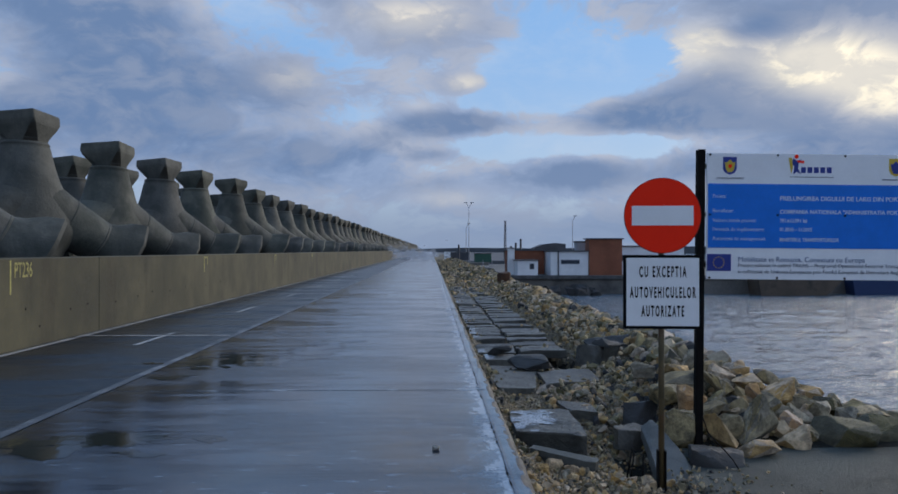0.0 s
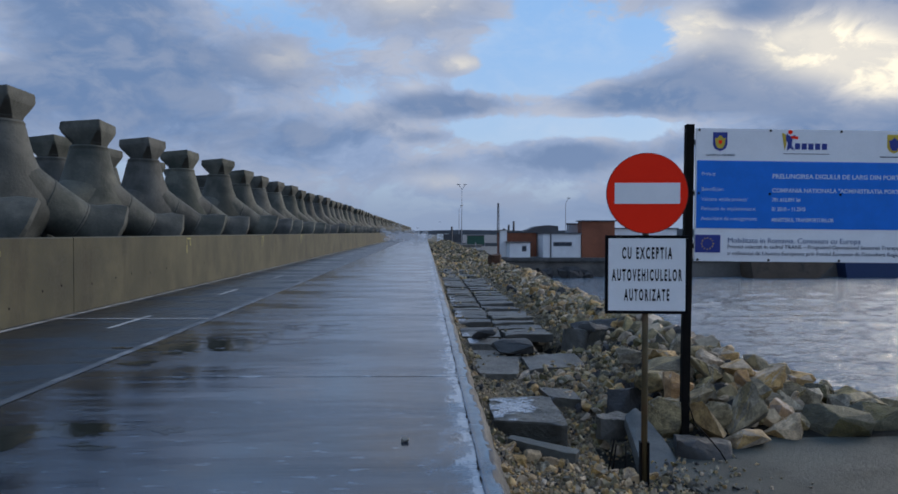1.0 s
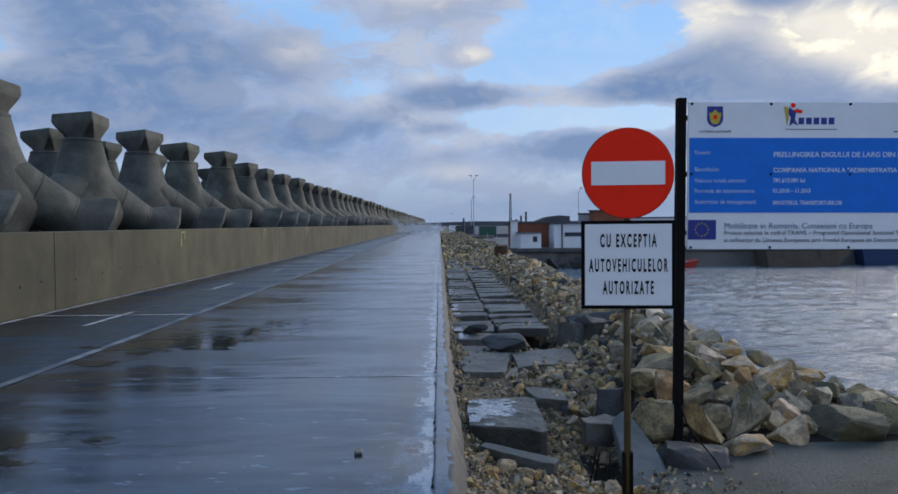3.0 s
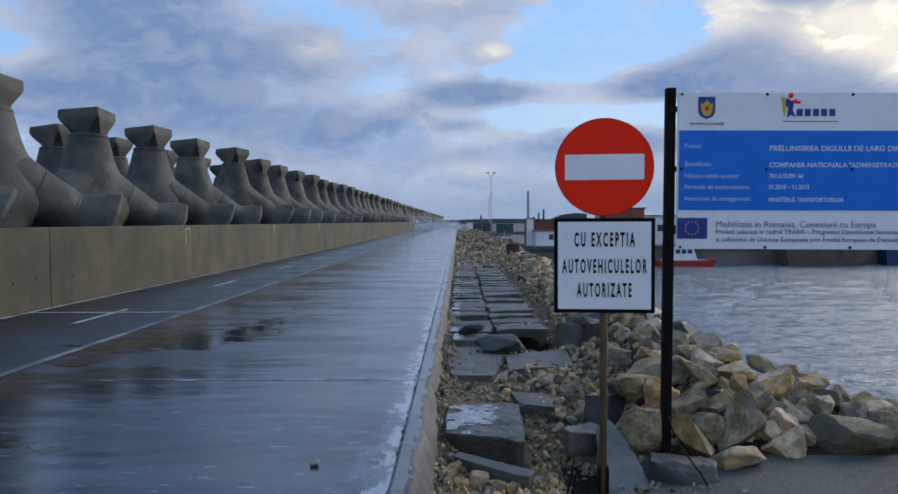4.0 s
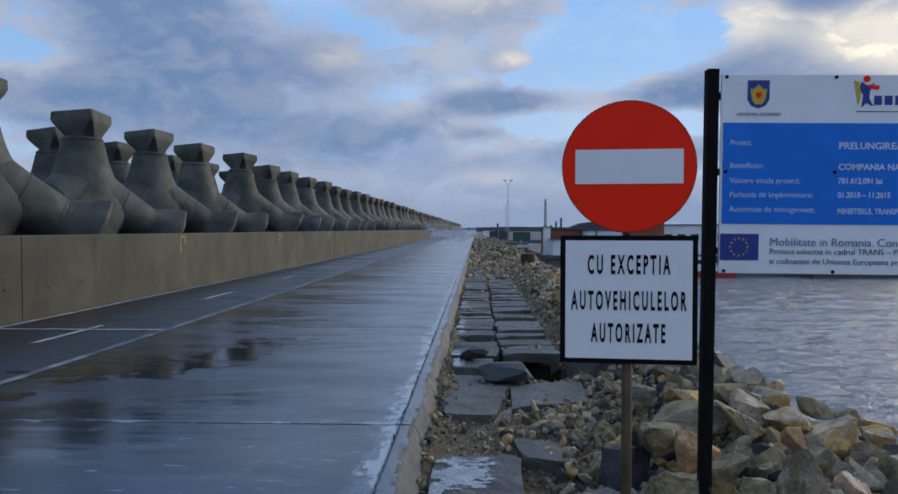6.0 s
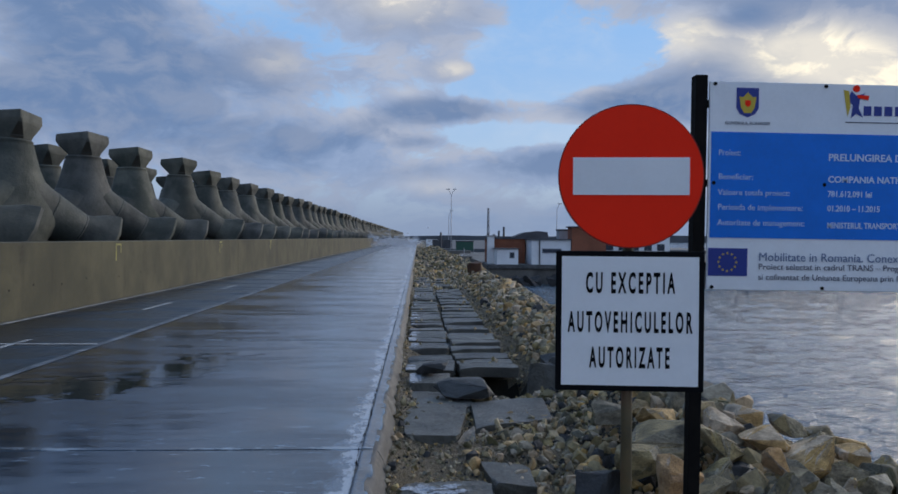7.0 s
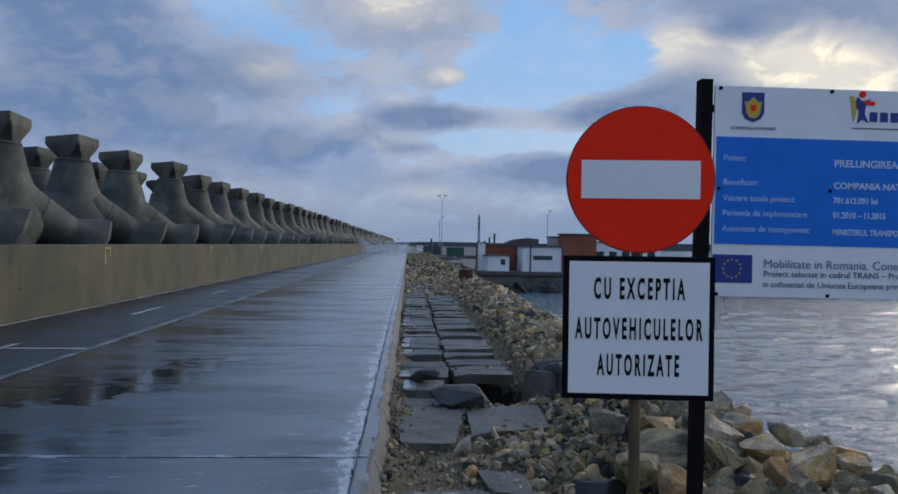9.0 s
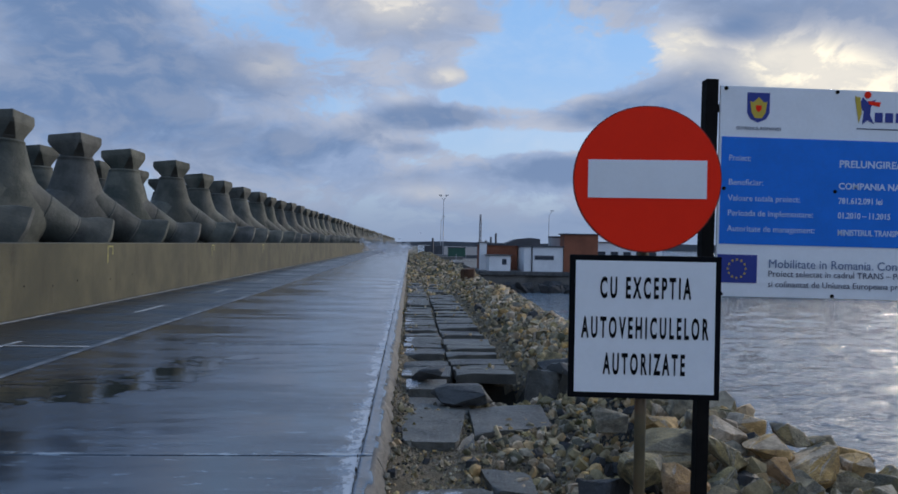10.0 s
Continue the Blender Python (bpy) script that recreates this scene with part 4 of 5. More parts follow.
quad_slab([(1.01, 9.74, -0.17), (1.50, 9.72, -0.18), (1.66, 11.06, -0.19), (1.00, 11.08, -0.18)], 0.20)
quad_slab([(1.36, 9.22, -0.37), (1.62, 9.20, -0.35), (1.66, 10.05, -0.17), (1.51, 9.78, -0.19)], 0.16, "broken concrete corner tipped against a slab", M_SLAB, 0.03)
quad_slab([(1.67, 10.00, -0.17), (2.46, 10.45, -0.20), (2.52, 11.45, -0.20), (1.70, 11.30, -0.18)], 0.15)
quad_slab([(1.74, 9.58, -0.31), (2.36, 9.88, -0.28), (2.55, 10.75, -0.24), (1.76, 10.12, -0.27)], 0.14, "thin cracked concrete slab sunk in gravel", M_SLAB, 0.025)
quad_slab([(1.02, 11.1, -0.20), (1.72, 11.1, -0.21), (1.74, 11.9, -0.22), (1.02, 11.85, -0.21)], 0.20)
EDGESLAB = quad_slab([(1.03, 12.0, -0.14), (1.52, 12.02, -0.15), (1.54, 12.75, -0.16), (1.03, 12.72, -0.15)], 0.14)
broken_slab(2.62, 12.0, -0.48, 0.26, 0.42, 0.56, 55, 0, 8, "upended broken concrete slab among rubble")
broken_slab(2.92, 12.15, -0.44, 0.22, 0.5, 0.55, -20, 0, 14, "upended broken concrete slab among rubble")
broken_slab(3.28, 12.5, 0.02, 1.15, 0.34, 0.15, 8, 0, -7, "dark broken concrete slab in the rock bank", M_DARKSLAB)
broken_slab(3.0, 12.15, 0.0, 0.55, 0.34, 0.13, 38, 8, 14, "dark broken concrete slab in the rock bank", M_DARKSLAB)
broken_slab(3.62, 12.7, -0.02, 0.6, 0.4, 0.14, -24, 6, -16, "dark broken concrete slab in the rock bank", M_DARKSLAB)
quad_slab([(2.10, 6.40, -0.43), (2.47, 6.48, -0.37), (2.33, 7.42, -0.07), (2.19, 7.40, -0.09)], 0.15, "blue-grey concrete slab leaning out of the gravel", M_BEAM, 0.022)
broken_slab(2.13, 7.55, -0.37, 0.36, 0.26, 0.20, 4, 0, 3)
broken_slab(2.42, 8.2, -0.52, 0.36, 0.18, 0.46, 8, -12, 5, "upended dark concrete slab among rubble", M_DARKROCK)
broken_slab(2.70, 6.82, -0.43, 0.46, 0.34, 0.21, -14, -3, 4, "dark worn concrete block on the wet ground", M_DARKSLAB, 0.06, 0.012)
path = thing("plank_path", "path of worn concrete planks laid in two rows", "path", kind="structure")
PITCH = 0.47
kinds = {}
for wide in (0.64, 0.78):
    for i in range(5):
        bm = slab_block(wide, PITCH - 0.03, 0.13, 500 + i + int(wide * 100), 0.022, 0.06, 0.005)
        bm.normal_update()
        kinds[wide, i] = bpy.data.meshes.new("plank")
        bm.to_mesh(kinds[wide, i])
        bm.free()
        kinds[wide, i].materials.append(M_SLAB)
        kinds[wide, i].polygons.foreach_set("use_smooth", [True] * len(kinds[wide, i].polygons))
        kinds[wide, i].set_sharp_from_angle(angle=radians(35))
laid = []
# stretches of planks: row centre, width, from, to, height of the underside
for x0, wide, ya, yb, zz in ((1.31, 0.64, 13.25, 17.2, -0.30), (1.30, 0.64, 17.45, 21.9, -0.28), (1.33, 0.64, 22.3, 29.5, -0.30), (1.30, 0.64, 30.3, 37.0, -0.33),
                             (2.06, 0.78, 13.25, 17.75, -0.27), (2.05, 0.78, 18.25, 20.75, -0.25), (2.10, 0.78, 21.3, 28.9, -0.29), (2.12, 0.78, 31.0, 36.0, -0.33)):
    y = ya + PITCH / 2 - 0.2
    while y < yb:
        o = new("plank", kinds[wide, rng.randint(0, 4)])
        o.parent = path
        low = -0.08 if rng.random() < 0.10 else 0.0
        o.matrix_basis = pose(x0 + rng.uniform(-0.025, 0.025), y, zz + low + rng.uniform(-0.022, 0.022), rng.uniform(-2.4, 2.4), rng.uniform(-2.0, 2.0), rng.uniform(-1.6, 1.6))
        laid.append((x0, y, o))
        y += PITCH + rng.uniform(-0.01, 0.015)

def film(ob, cx, cy, a, b, seed):
    """A thin film that follows the top of a slab, with a ragged edge."""
    bm = bmesh.new()
    bm.from_mesh(ob.data)
    gone = []
    for f in bm.faces:
        c = f.calc_center_median()
        h = 1 - ((c.x - cx) / a) ** 2 - ((c.y - cy) / b) ** 2 + 1.2 * noise.fractal(Vector((c.x * 5, c.y * 8, seed)), 0.7, 2.0, 5)
        if f.normal.z < 0.8 or h < 0.3:
            gone.append(f)
    bmesh.ops.delete(bm, geom=gone, context="FACES")
    for v in bm.verts:
        v.co.z += 0.004
    o = part("silt_film", bm, M_PALEFILM, None, smooth=True, at=ob.matrix_basis.copy())
    return tagged(o, "pale film on worn concrete", "silt", "silt on the slabs")


# wet slab: pale colour stands in for bright sky reflected in its water film
film(WETSLAB, -0.16, 0.10, 0.30, 0.42, 5.1)
film(EDGESLAB, -0.2, 0.0, 0.10, 0.42, 2.3)
for x0, y, o in laid:
    if x0 < 1.5 and y < 27 and rng.random() < 0.5:
        film(o, -0.27, rng.uniform(-0.1, 0.1), 0.12, 0.20, y)

# ---------------------------------------------------------------- boulders and rubble
MATS = {"B": M_BOULDER, "O": M_OCHRE, "M": M_MOSS, "D": M_DARKROCK, "T": M_TAWNY}
LABEL = {"B": "large grey limestone boulder in the rock bank", "O": "large ochre limestone boulder in the rock bank",
         "T": "tawny orange limestone boulder in the rock bank", "M": "mossy brown boulder at the water's edge", "D": "dark slate-grey boulder in the rock bank"}
SMALL = {k: [stone_data("stone", 140 + 10 * j + i, m, cuts=7 + i, level=3, rough=0.06) for i in range(5)] for j, (k, m) in enumerate(MATS.items())}


def shard(name, seed, material, corners):
    """A small angular piece of broken stone, about 1 across: the hull of a few corners."""
    r = random.Random(seed)
    bm = bmesh.new()
    for i in range(corners):
        p = Vector((r.gauss(0, 1), r.gauss(0, 1), r.gauss(0, 1))).normalized()
        bm.verts.new(Vector([math.copysign(abs(c) ** 0.7, c) for c in p]) * r.uniform(0.48, 0.60))
    inside = bmesh.ops.convex_hull(bm, input=bm.verts[:])["geom_interior"]
    bmesh.ops.delete(bm, geom=[g for g in inside if isinstance(g, bmesh.types.BMVert)], context="VERTS")
    bm.normal_update()
    me = bpy.data.meshes.new(name)
    bm.to_mesh(me)
    bm.free()
    me.materials.append(material)
    return me


MID = {k: [shard("stone", 340 + 10 * j + i, m, 13 + i) for i in range(6)] for j, (k, m) in enumerate(MATS.items())}
TINY = {k: [shard("chip", 240 + 10 * j + i, m, 9 + i) for i in range(6)] for j, (k, m) in enumerate(MATS.items())}


def hewn(name, seed, material, shape="block", tilt=0.0):
    """An angular quarry stone filling a unit cube: the hull of scattered corners, tapered by its shape, tilted, with a worn grained skin."""
    r = random.Random(seed)
    bm = bmesh.new()
    for i in range(15):
        p = Vector((r.gauss(0, 1), r.gauss(0, 1), r.gauss(0, 1))).normalized()
        p = Vector([math.copysign(abs(c) ** 0.6, c) for c in p]) * r.uniform(0.85, 1.0)
        if shape == "peak":
            p.x *= 1 - 0.40 * (p.z + 1)
            p.y *= 1 - 0.36 * (p.z + 1)
        elif shape == "long":
            p.x *= 2.8
            p.z *= 1 - 0.18 * p.x / 2.8
        elif shape == "flat":
            p.x, p.y = p.x * 1.8, p.y * 1.4
        bm.verts.new(Matrix.Rotation(radians(tilt), 3, "Y") @ p)
    if shape == "peak":
        for c in ((-0.16, 0.1), (0.12, -0.08), (0.05, 0.14)):
            bm.verts.new(Matrix.Rotation(radians(tilt), 3, "Y") @ Vector((c[0], c[1], 1.25 + c[0])))
    gone = bmesh.ops.convex_hull(bm, input=bm.verts[:])
    bmesh.ops.delete(bm, geom=[g for g in gone["geom_interior"] if isinstance(g, bmesh.types.BMVert)], context="VERTS")
    bmesh.ops.bevel(bm, geom=bm.edges[:], offset=0.04, segments=1, affect="EDGES", clamp_overlap=True)
    for _ in range(2):
        bmesh.ops.triangulate(bm, faces=bm.faces[:])
        bmesh.ops.subdivide_edges(bm, edges=[e for e in bm.edges if e.calc_length() > 0.16], cuts=1, use_grid_fill=True)
    bmesh.ops.triangulate(bm, faces=bm.faces[:])
    off = Vector((seed * 1.7 % 40, seed * 0.9 % 40, 2))
    for v in bm.verts:
        v.co += noise.noise_vector(v.co * 1.6 + off) * 0.06 + noise.noise_vector(v.co * 4.5 + off) * 0.045 + noise.noise_vector(v.co * 11 + off) * 0.024
    for i in range(3):
        lo, hi = min(v.co[i] for v in bm.verts), max(v.co[i] for v in bm.verts)
        for v in bm.verts:
            v.co[i] = (v.co[i] - lo) / (hi - lo) - 0.5
    bm.normal_update()
    me = bpy.data.meshes.new(name)
    bm.to_mesh(me)
    bm.free()
    me.materials.append(material)
    me.polygons.foreach_set("use_smooth", [True] * len(me.polygons))
    me.set_sharp_from_angle(angle=radians(20))
    return me


BIG = {k: [hewn("boulder", 40 + 10 * j + i, m, ("block", "long", "flat", "block", "long")[i], 15 * i) for i in range(5)] for j, (k, m) in enumerate(MATS.items())}


def boulder(x, y, z, w, h, kind, d=None, turn=None):
    me = rng.choice(BIG[kind])
    ob = new("boulder", me)
    d = d or w * rng.uniform(0.8, 1.1)
    ob.matrix_basis = pose(x, y, z + h * 0.42 - (0.07 if kind == "M" else 0.0), rng.uniform(-14, 14), rng.uniform(-14, 14), rng.uniform(0, 360) if turn is None else turn) @ Matrix.Diagonal((w * 1.04, d * 1.0, h * 1.2, 1))
    return tagged(ob, LABEL[kind], "boulder", "boulders of the rock bank")


for x, y, z, l, d, h, tn in ((1.67, 11.48, -0.20, 0.66, 0.5, 0.20, 14), (1.31, 12.7, -0.17, 0.42, 0.44, 0.19, -6)):
    ob = new("concrete_slab", hewn("concrete_slab", int(900 * x), M_DARKSLAB, "flat"))
    ob.matrix_basis = pose(x, y, z + h * 0.48, 0, 0, tn) @ Matrix.Diagonal((l, d, h, 1))
    tagged(ob, "dark broken concrete block resting on slabs", "concrete slab", "broken slabs beside the road")
# the front of the bank: west and east end, underside and top, distance along the road, kind, shape, tilt
for i, (x0, x1, z0, z1, y, kind, shape, tilt) in enumerate((
        (3.18, 3.60, -0.40, 0.14, 7.50, "B", "peak", 0), (2.74, 3.09, -0.40, 0.03, 7.20, "O", "long", 48), (3.01, 3.40, -0.36, -0.18, 7.02, "O", "long", 3), (3.46, 3.82, -0.44, -0.12, 7.30, "O", "peak", 20),
        (3.92, 4.52, -0.44, -0.09, 7.45, "M", "flat", 5), (2.64, 2.94, -0.08, 0.21, 7.62, "T", "block", 5), (2.34, 2.76, -0.40, 0.04, 7.38, "B", "block", 15), (3.02, 3.27, -0.13, 0.10, 7.95, "B", "peak", 10),
        (2.80, 3.18, -0.28, 0.02, 7.72, "B", "long", -18), (3.09, 3.48, -0.02, 0.26, 8.3, "B", "long", 25), (3.50, 3.84, 0.00, 0.19, 9.6, "D", "block", 0), (3.67, 4.15, -0.14, 0.15, 8.25, "O", "peak", 25),
        (3.46, 3.60, 0.00, 0.17, 7.85, "T", "block", 0), (3.57, 3.81, -0.20, 0.07, 7.92, "B", "block", 30), (4.30, 4.62, -0.32, -0.02, 8.2, "M", "block", 10), (3.52, 3.87, -0.05, 0.18, 8.45, "O", "long", -8),
        (2.62, 3.22, -0.15, 0.22, 8.5, "B", "long", -15), (3.66, 3.88, -0.27, -0.05, 7.55, "T", "block", 0), (3.83, 4.02, -0.42, -0.18, 7.5, "B", "block", 0), (3.84, 4.14, -0.30, -0.02, 7.85, "B", "block", 12),
        (4.12, 4.40, -0.28, -0.02, 7.95, "B", "block", 33), (3.95, 4.22, -0.14, 0.08, 8.45, "O", "block", 0), (4.46, 5.02, -0.45, -0.10, 7.60, "M", "flat", 0), (4.98, 5.62, -0.48, -0.12, 7.55, "M", "block", 0),
        (5.60, 6.30, -0.50, -0.14, 7.60, "M", "flat", 6), (6.25, 7.0, -0.52, -0.2, 7.55, "M", "block", 0), (6.95, 7.8, -0.52, -0.2, 7.55, "M", "flat", 0), (4.55, 5.0, -0.44, -0.1, 8.05, "B", "block", 0),
        (4.9, 5.4, -0.5, -0.16, 8.0, "B", "long", 10), (2.95, 3.25, -0.30, -0.05, 7.50, "B", "block", 0), (3.25, 3.6, -0.30, 0.02, 8.0, "B", "block", 20), (2.52, 2.86, -0.10, 0.12, 8.15, "B", "block", 0),
        (2.88, 3.2, 0.02, 0.24, 8.9, "O", "flat", 10), (3.3, 3.62, 0.05, 0.26, 9.0, "B", "block", 0), (3.66, 4.0, 0.0, 0.22, 9.05, "O", "block", 15), (2.6, 2.9, 0.0, 0.2, 9.3, "B", "block", 0),
        (4.05, 4.32, -0.12, 0.10, 8.6, "B", "block", 20), (4.30, 4.56, -0.20, 0.02, 8.55, "O", "block", 0), (4.52, 4.80, -0.28, -0.04, 8.45, "B", "peak", 0), (4.72, 4.98, -0.34, -0.10, 8.35, "B", "block", 12),
        (4.00, 4.28, -0.05, 0.16, 9.0, "B", "long", 15), (4.26, 4.54, -0.16, 0.06, 9.0, "B", "block", 0), (4.5, 4.76, -0.26, -0.02, 8.9, "O", "flat", 8), (4.95, 5.2, -0.40, -0.16, 8.4, "M", "block", 0),
        (4.42, 4.66, -0.34, -0.08, 7.95, "B", "block", 0), (5.15, 5.5, -0.48, -0.2, 8.3, "B", "block", 0), (4.0, 4.25, -0.30, -0.06, 8.0, "O", "peak", 0), (3.98, 4.34, -0.36, 0.0, 8.28, "B", "block", 15), (4.28, 4.66, -0.42, -0.08, 8.72, "O", "block", 0), (4.32, 4.62, -0.40, -0.12, 8.22, "B", "long", 20))):
    ob = new("boulder", hewn("boulder", 900 + 13 * i, MATS[kind], shape, tilt))
    ob.matrix_basis = pose((x0 + x1) / 2, y + 0.1, (z0 + z1) / 2) @ Matrix.Diagonal((x1 - x0, max(0.26, (x1 - x0) * 0.85), z1 - z0, 1))
    tagged(ob, LABEL[kind], "boulder", "boulders of the rock bank")
for x, y, s in ((1.18, 7.0, 0.20), (1.30, 6.88, 0.18), (1.06, 6.8, 0.14), (1.24, 6.72, 0.17), (1.40, 6.62, 0.15), (1.12, 6.55, 0.11), (1.36, 6.42, 0.10), (1.70, 6.35, 0.12), (1.95, 6.28, 0.15), (1.86, 6.45, 0.10), (2.12, 6.30, 0.14)):
    ob = boulder(x, y, ground_height(x, y) - s * 0.1, s, s * 0.65, "O")
    tagged(ob, "small ochre stone on the gravel", "stone", "ochre stones on the gravel")
for i in range(80):
    x, y = rng.uniform(2.5, 5.4), rng.uniform(7.5, 11.5)
    s = rng.uniform(0.15, 0.28) if x < 3.3 else rng.uniform(0.2, 0.36)
    if y < 8.3 or (x < 3.05 and y > 8.7) or y > 11.8 - (x - 2.5) * 1.3 or ground_height(x, y) < -0.5:
        continue
    boulder(x, y, ground_height(x, y) - s * 0.05, s, s * rng.uniform(0.6, 0.9), rng.choices("BOMD", (5, 4, 1.5, 0.8))[0])

rubble = thing("rubble_bank", "bank of loose ochre and grey limestone rubble", "rock bank", kind="structure")
count = 0
joined_items = {k: [] for k in MATS}
tries = 0
while count < 2600 and tries < 9000:
    tries += 1
    y = 7.6 + (rng.random() ** 1.7) * 60
    x = rng.triangular(2.3, 6.2, 3.7)
    s = (rng.uniform(0.10, 0.26) if y < 13 else rng.uniform(0.08, 0.19)) * (1.15 if x > 3.4 else 0.8) * (0.75 + 0.5 * rng.random())
    if y < 9.6 and 2.4 < x < 5.2:
        s *= 0.7
    elif y < 12.4 and x < 3.2:
        s *= 0.62
    if x - s * 0.5 < 2.72 and y > 12.8 or (y < 12 and ground_height(x, y) < -0.55):
        continue
    kind = rng.choices("BOMD", (5, 4, 0.8, 0.8) if x > 3.2 or y > 13 else (5, 1.6, 2, 3))[0]
    me = rng.choice(SMALL[kind])
    m = pose(x, y, ground_height(x, y) + s * 0.22, rng.uniform(0, 360), rng.uniform(0, 360), rng.uniform(0, 360)) @ Matrix.Diagonal((s * rng.uniform(0.9, 1.4), s, s * rng.uniform(0.6, 1.0), 1))
    if y < 16 and count < 290:
        o = new("stone", me)
        o.parent = rubble
        o.matrix_basis = m
        count += 1
    else:
        joined_items[kind].append((rng.choice(MID[kind]) if y < 24 else rng.choice(TINY[kind]), m))
        count += 1
for i in range(15000):
    y = 8 + (rng.random() ** 1.6) * 130
    x = rng.triangular(2.5, 6.4, 4.0) if y < 28 else rng.uniform(1.0, 6.0)
    s = rng.uniform(0.06, 0.15) * (1.0 if y < 40 else 1.6) * (1.7 if rng.random() < 0.07 else 1.0)
    if y < 13 and x < 3.3:
        s *= 0.5
    if x < 2.8 and y < 30 or (y < 12 and ground_height(x, y) < -0.5):
        continue
    kind = rng.choices("BOMD", (5, 4.2, 0.35, 0.25) if y < 45 else (4, 2.5, 3, 1.5))[0]
    joined_items[kind].append((rng.choice(MID[kind] if y < 24 else TINY[kind]), pose(x, y, ground_height(x, y) + s * 0.2, rng.uniform(0, 360), rng.uniform(0, 360), rng.uniform(0, 360)) @ Matrix.Diagonal((s * 1.2, s, s * 0.8, 1))))
for i in range(21000):
    y = 4.4 + (rng.random() ** 1.9) * 22
    x = rng.uniform(0.90, 3.3) if y > 6.9 else rng.uniform(0.90, 2.4)
    if y > 12.9 and 0.97 < x < 2.5:
        continue
    if ((x - 2.08) / 0.24) ** 2 + ((y - 6.95) / 0.5) ** 2 < 1 and rng.random() < 0.75:
        continue
    s = rng.uniform(0.008, 0.034) * (2.4 if rng.random() < 0.12 else 1)
    kind = rng.choices("BOMD", (3.5, 7, 0.3, 0.4) if y < 7.0 and x < 2.0 else (7, 2.4, 1, 1.0))[0]
    joined_items[kind].append((rng.choice(TINY[kind]), pose(x, y, ground_height(x, y) + s * 0.2, rng.uniform(0, 360), rng.uniform(0, 360), rng.uniform(0, 360)) @ Matrix.Diagonal((s * 1.3, s, s * 0.8, 1))))
for i in range(110):
    x, y = rng.choice((rng.uniform(0.98, 1.2), rng.uniform(1.55, 1.75), rng.uniform(2.1, 2.5), rng.uniform(1.0, 2.45))), 13.2 + 20 * rng.random() ** 1.3
    s = rng.uniform(0.02, 0.07)
    kind = rng.choices("BOMD", (5, 3, 0.5, 0.3))[0]
    joined_items[kind].append((rng.choice(TINY[kind]), pose(x, y, -0.155 + s * 0.15, rng.uniform(0, 360), rng.uniform(0, 360), rng.uniform(0, 360)) @ Matrix.Diagonal((s * 1.3, s, s * 0.7, 1))))
for i in range(4000):
    x, y = rng.uniform(0.92, 2.45), rng.uniform(-3.0, 4.6)
    s = rng.uniform(0.010, 0.034) * (2.4 if rng.random() < 0.1 else 1)
    kind = rng.choices("BOMD", (7, 3, 0.4, 0.8))[0]
    joined_items[kind].append((rng.choice(TINY[kind]), pose(x, y, ground_height(x, y) + s * 0.2, rng.uniform(0, 360), rng.uniform(0, 360), rng.uniform(0, 360)) @ Matrix.Diagonal((s * 1.3, s, s * 0.8, 1))))
for i in range(500):
    x, y = 2.2 + abs(rng.gauss(0, 0.35)), 3.0 + 4.4 * rng.random() ** 0.7
    s = rng.uniform(0.010, 0.035)
    kind = rng.choices("BOMD", (6, 2, 0.5, 1.5))[0]
    joined_items[kind].append((rng.choice(TINY[kind]), pose(x, y, -0.335 + s * 0.15, rng.uniform(0, 360), rng.uniform(0, 360), rng.uniform(0, 360)) @ Matrix.Diagonal((s * 1.3, s, s * 0.8, 1))))
broken = random.Random(71)
for i in range(520):
    x, y = broken.triangular(1.35, 2.95, 2.6), broken.uniform(7.4, 12.4)
    s = broken.uniform(0.045, 0.12)
    kind = broken.choices("BOMD", (6, 3, 2, 1.2))[0]
    joined_items[kind].append((broken.choice(MID[kind]), pose(x, y, ground_height(x, y) + s * 0.15, broken.uniform(0, 360), broken.uniform(0, 360), broken.uniform(0, 360)) @ Matrix.Diagonal((s * 1.3, s, s * 0.7, 1))))
for kind, items in joined_items.items():
    if not items:
        continue
    joined("rubble", items, MATS[kind], "loose broken stone", rubble)

# ---------------------------------------------------------------- no-entry sign
SX, SY = 2.010, 6.10
sign = thing("no_entry_sign", "round red no-entry sign with a white bar on a rusty post", "road sign", at=(SX, SY, 0), turn=-6)


def disc(r0, y0, y1, sides=64, cx=0.0, cz=0.0, dome=0.0):
    bm = rod((cx, y0, cz), (cx, y1, cz), r0, r0, sides)
    return bm


ZC = 1.835
part("disc_back", disc(0.300, 0.012, 0.020, cz=ZC), M_GALV, sign, "grey metal back")
part("disc_rim", disc(0.301, -0.004, 0.012, cz=ZC), plain("sign_rim", (0.30, 0.02, 0.012), 0.4), sign)
part("disc_face", disc(0.296, -0.007, -0.003, cz=ZC), M_RED, sign, "red reflective face")
part("bar", box(-0.240, 0.240, -0.011, -0.0072, ZC - 0.078, ZC + 0.078), M_WHITE, sign, "white bar")
part("post", rod((0.0, 0.05, -0.75), (0.0, 0.05, ZC + 0.2), 0.024, sides=16), M_POST, sign, "rusty painted steel tube", smooth=True)
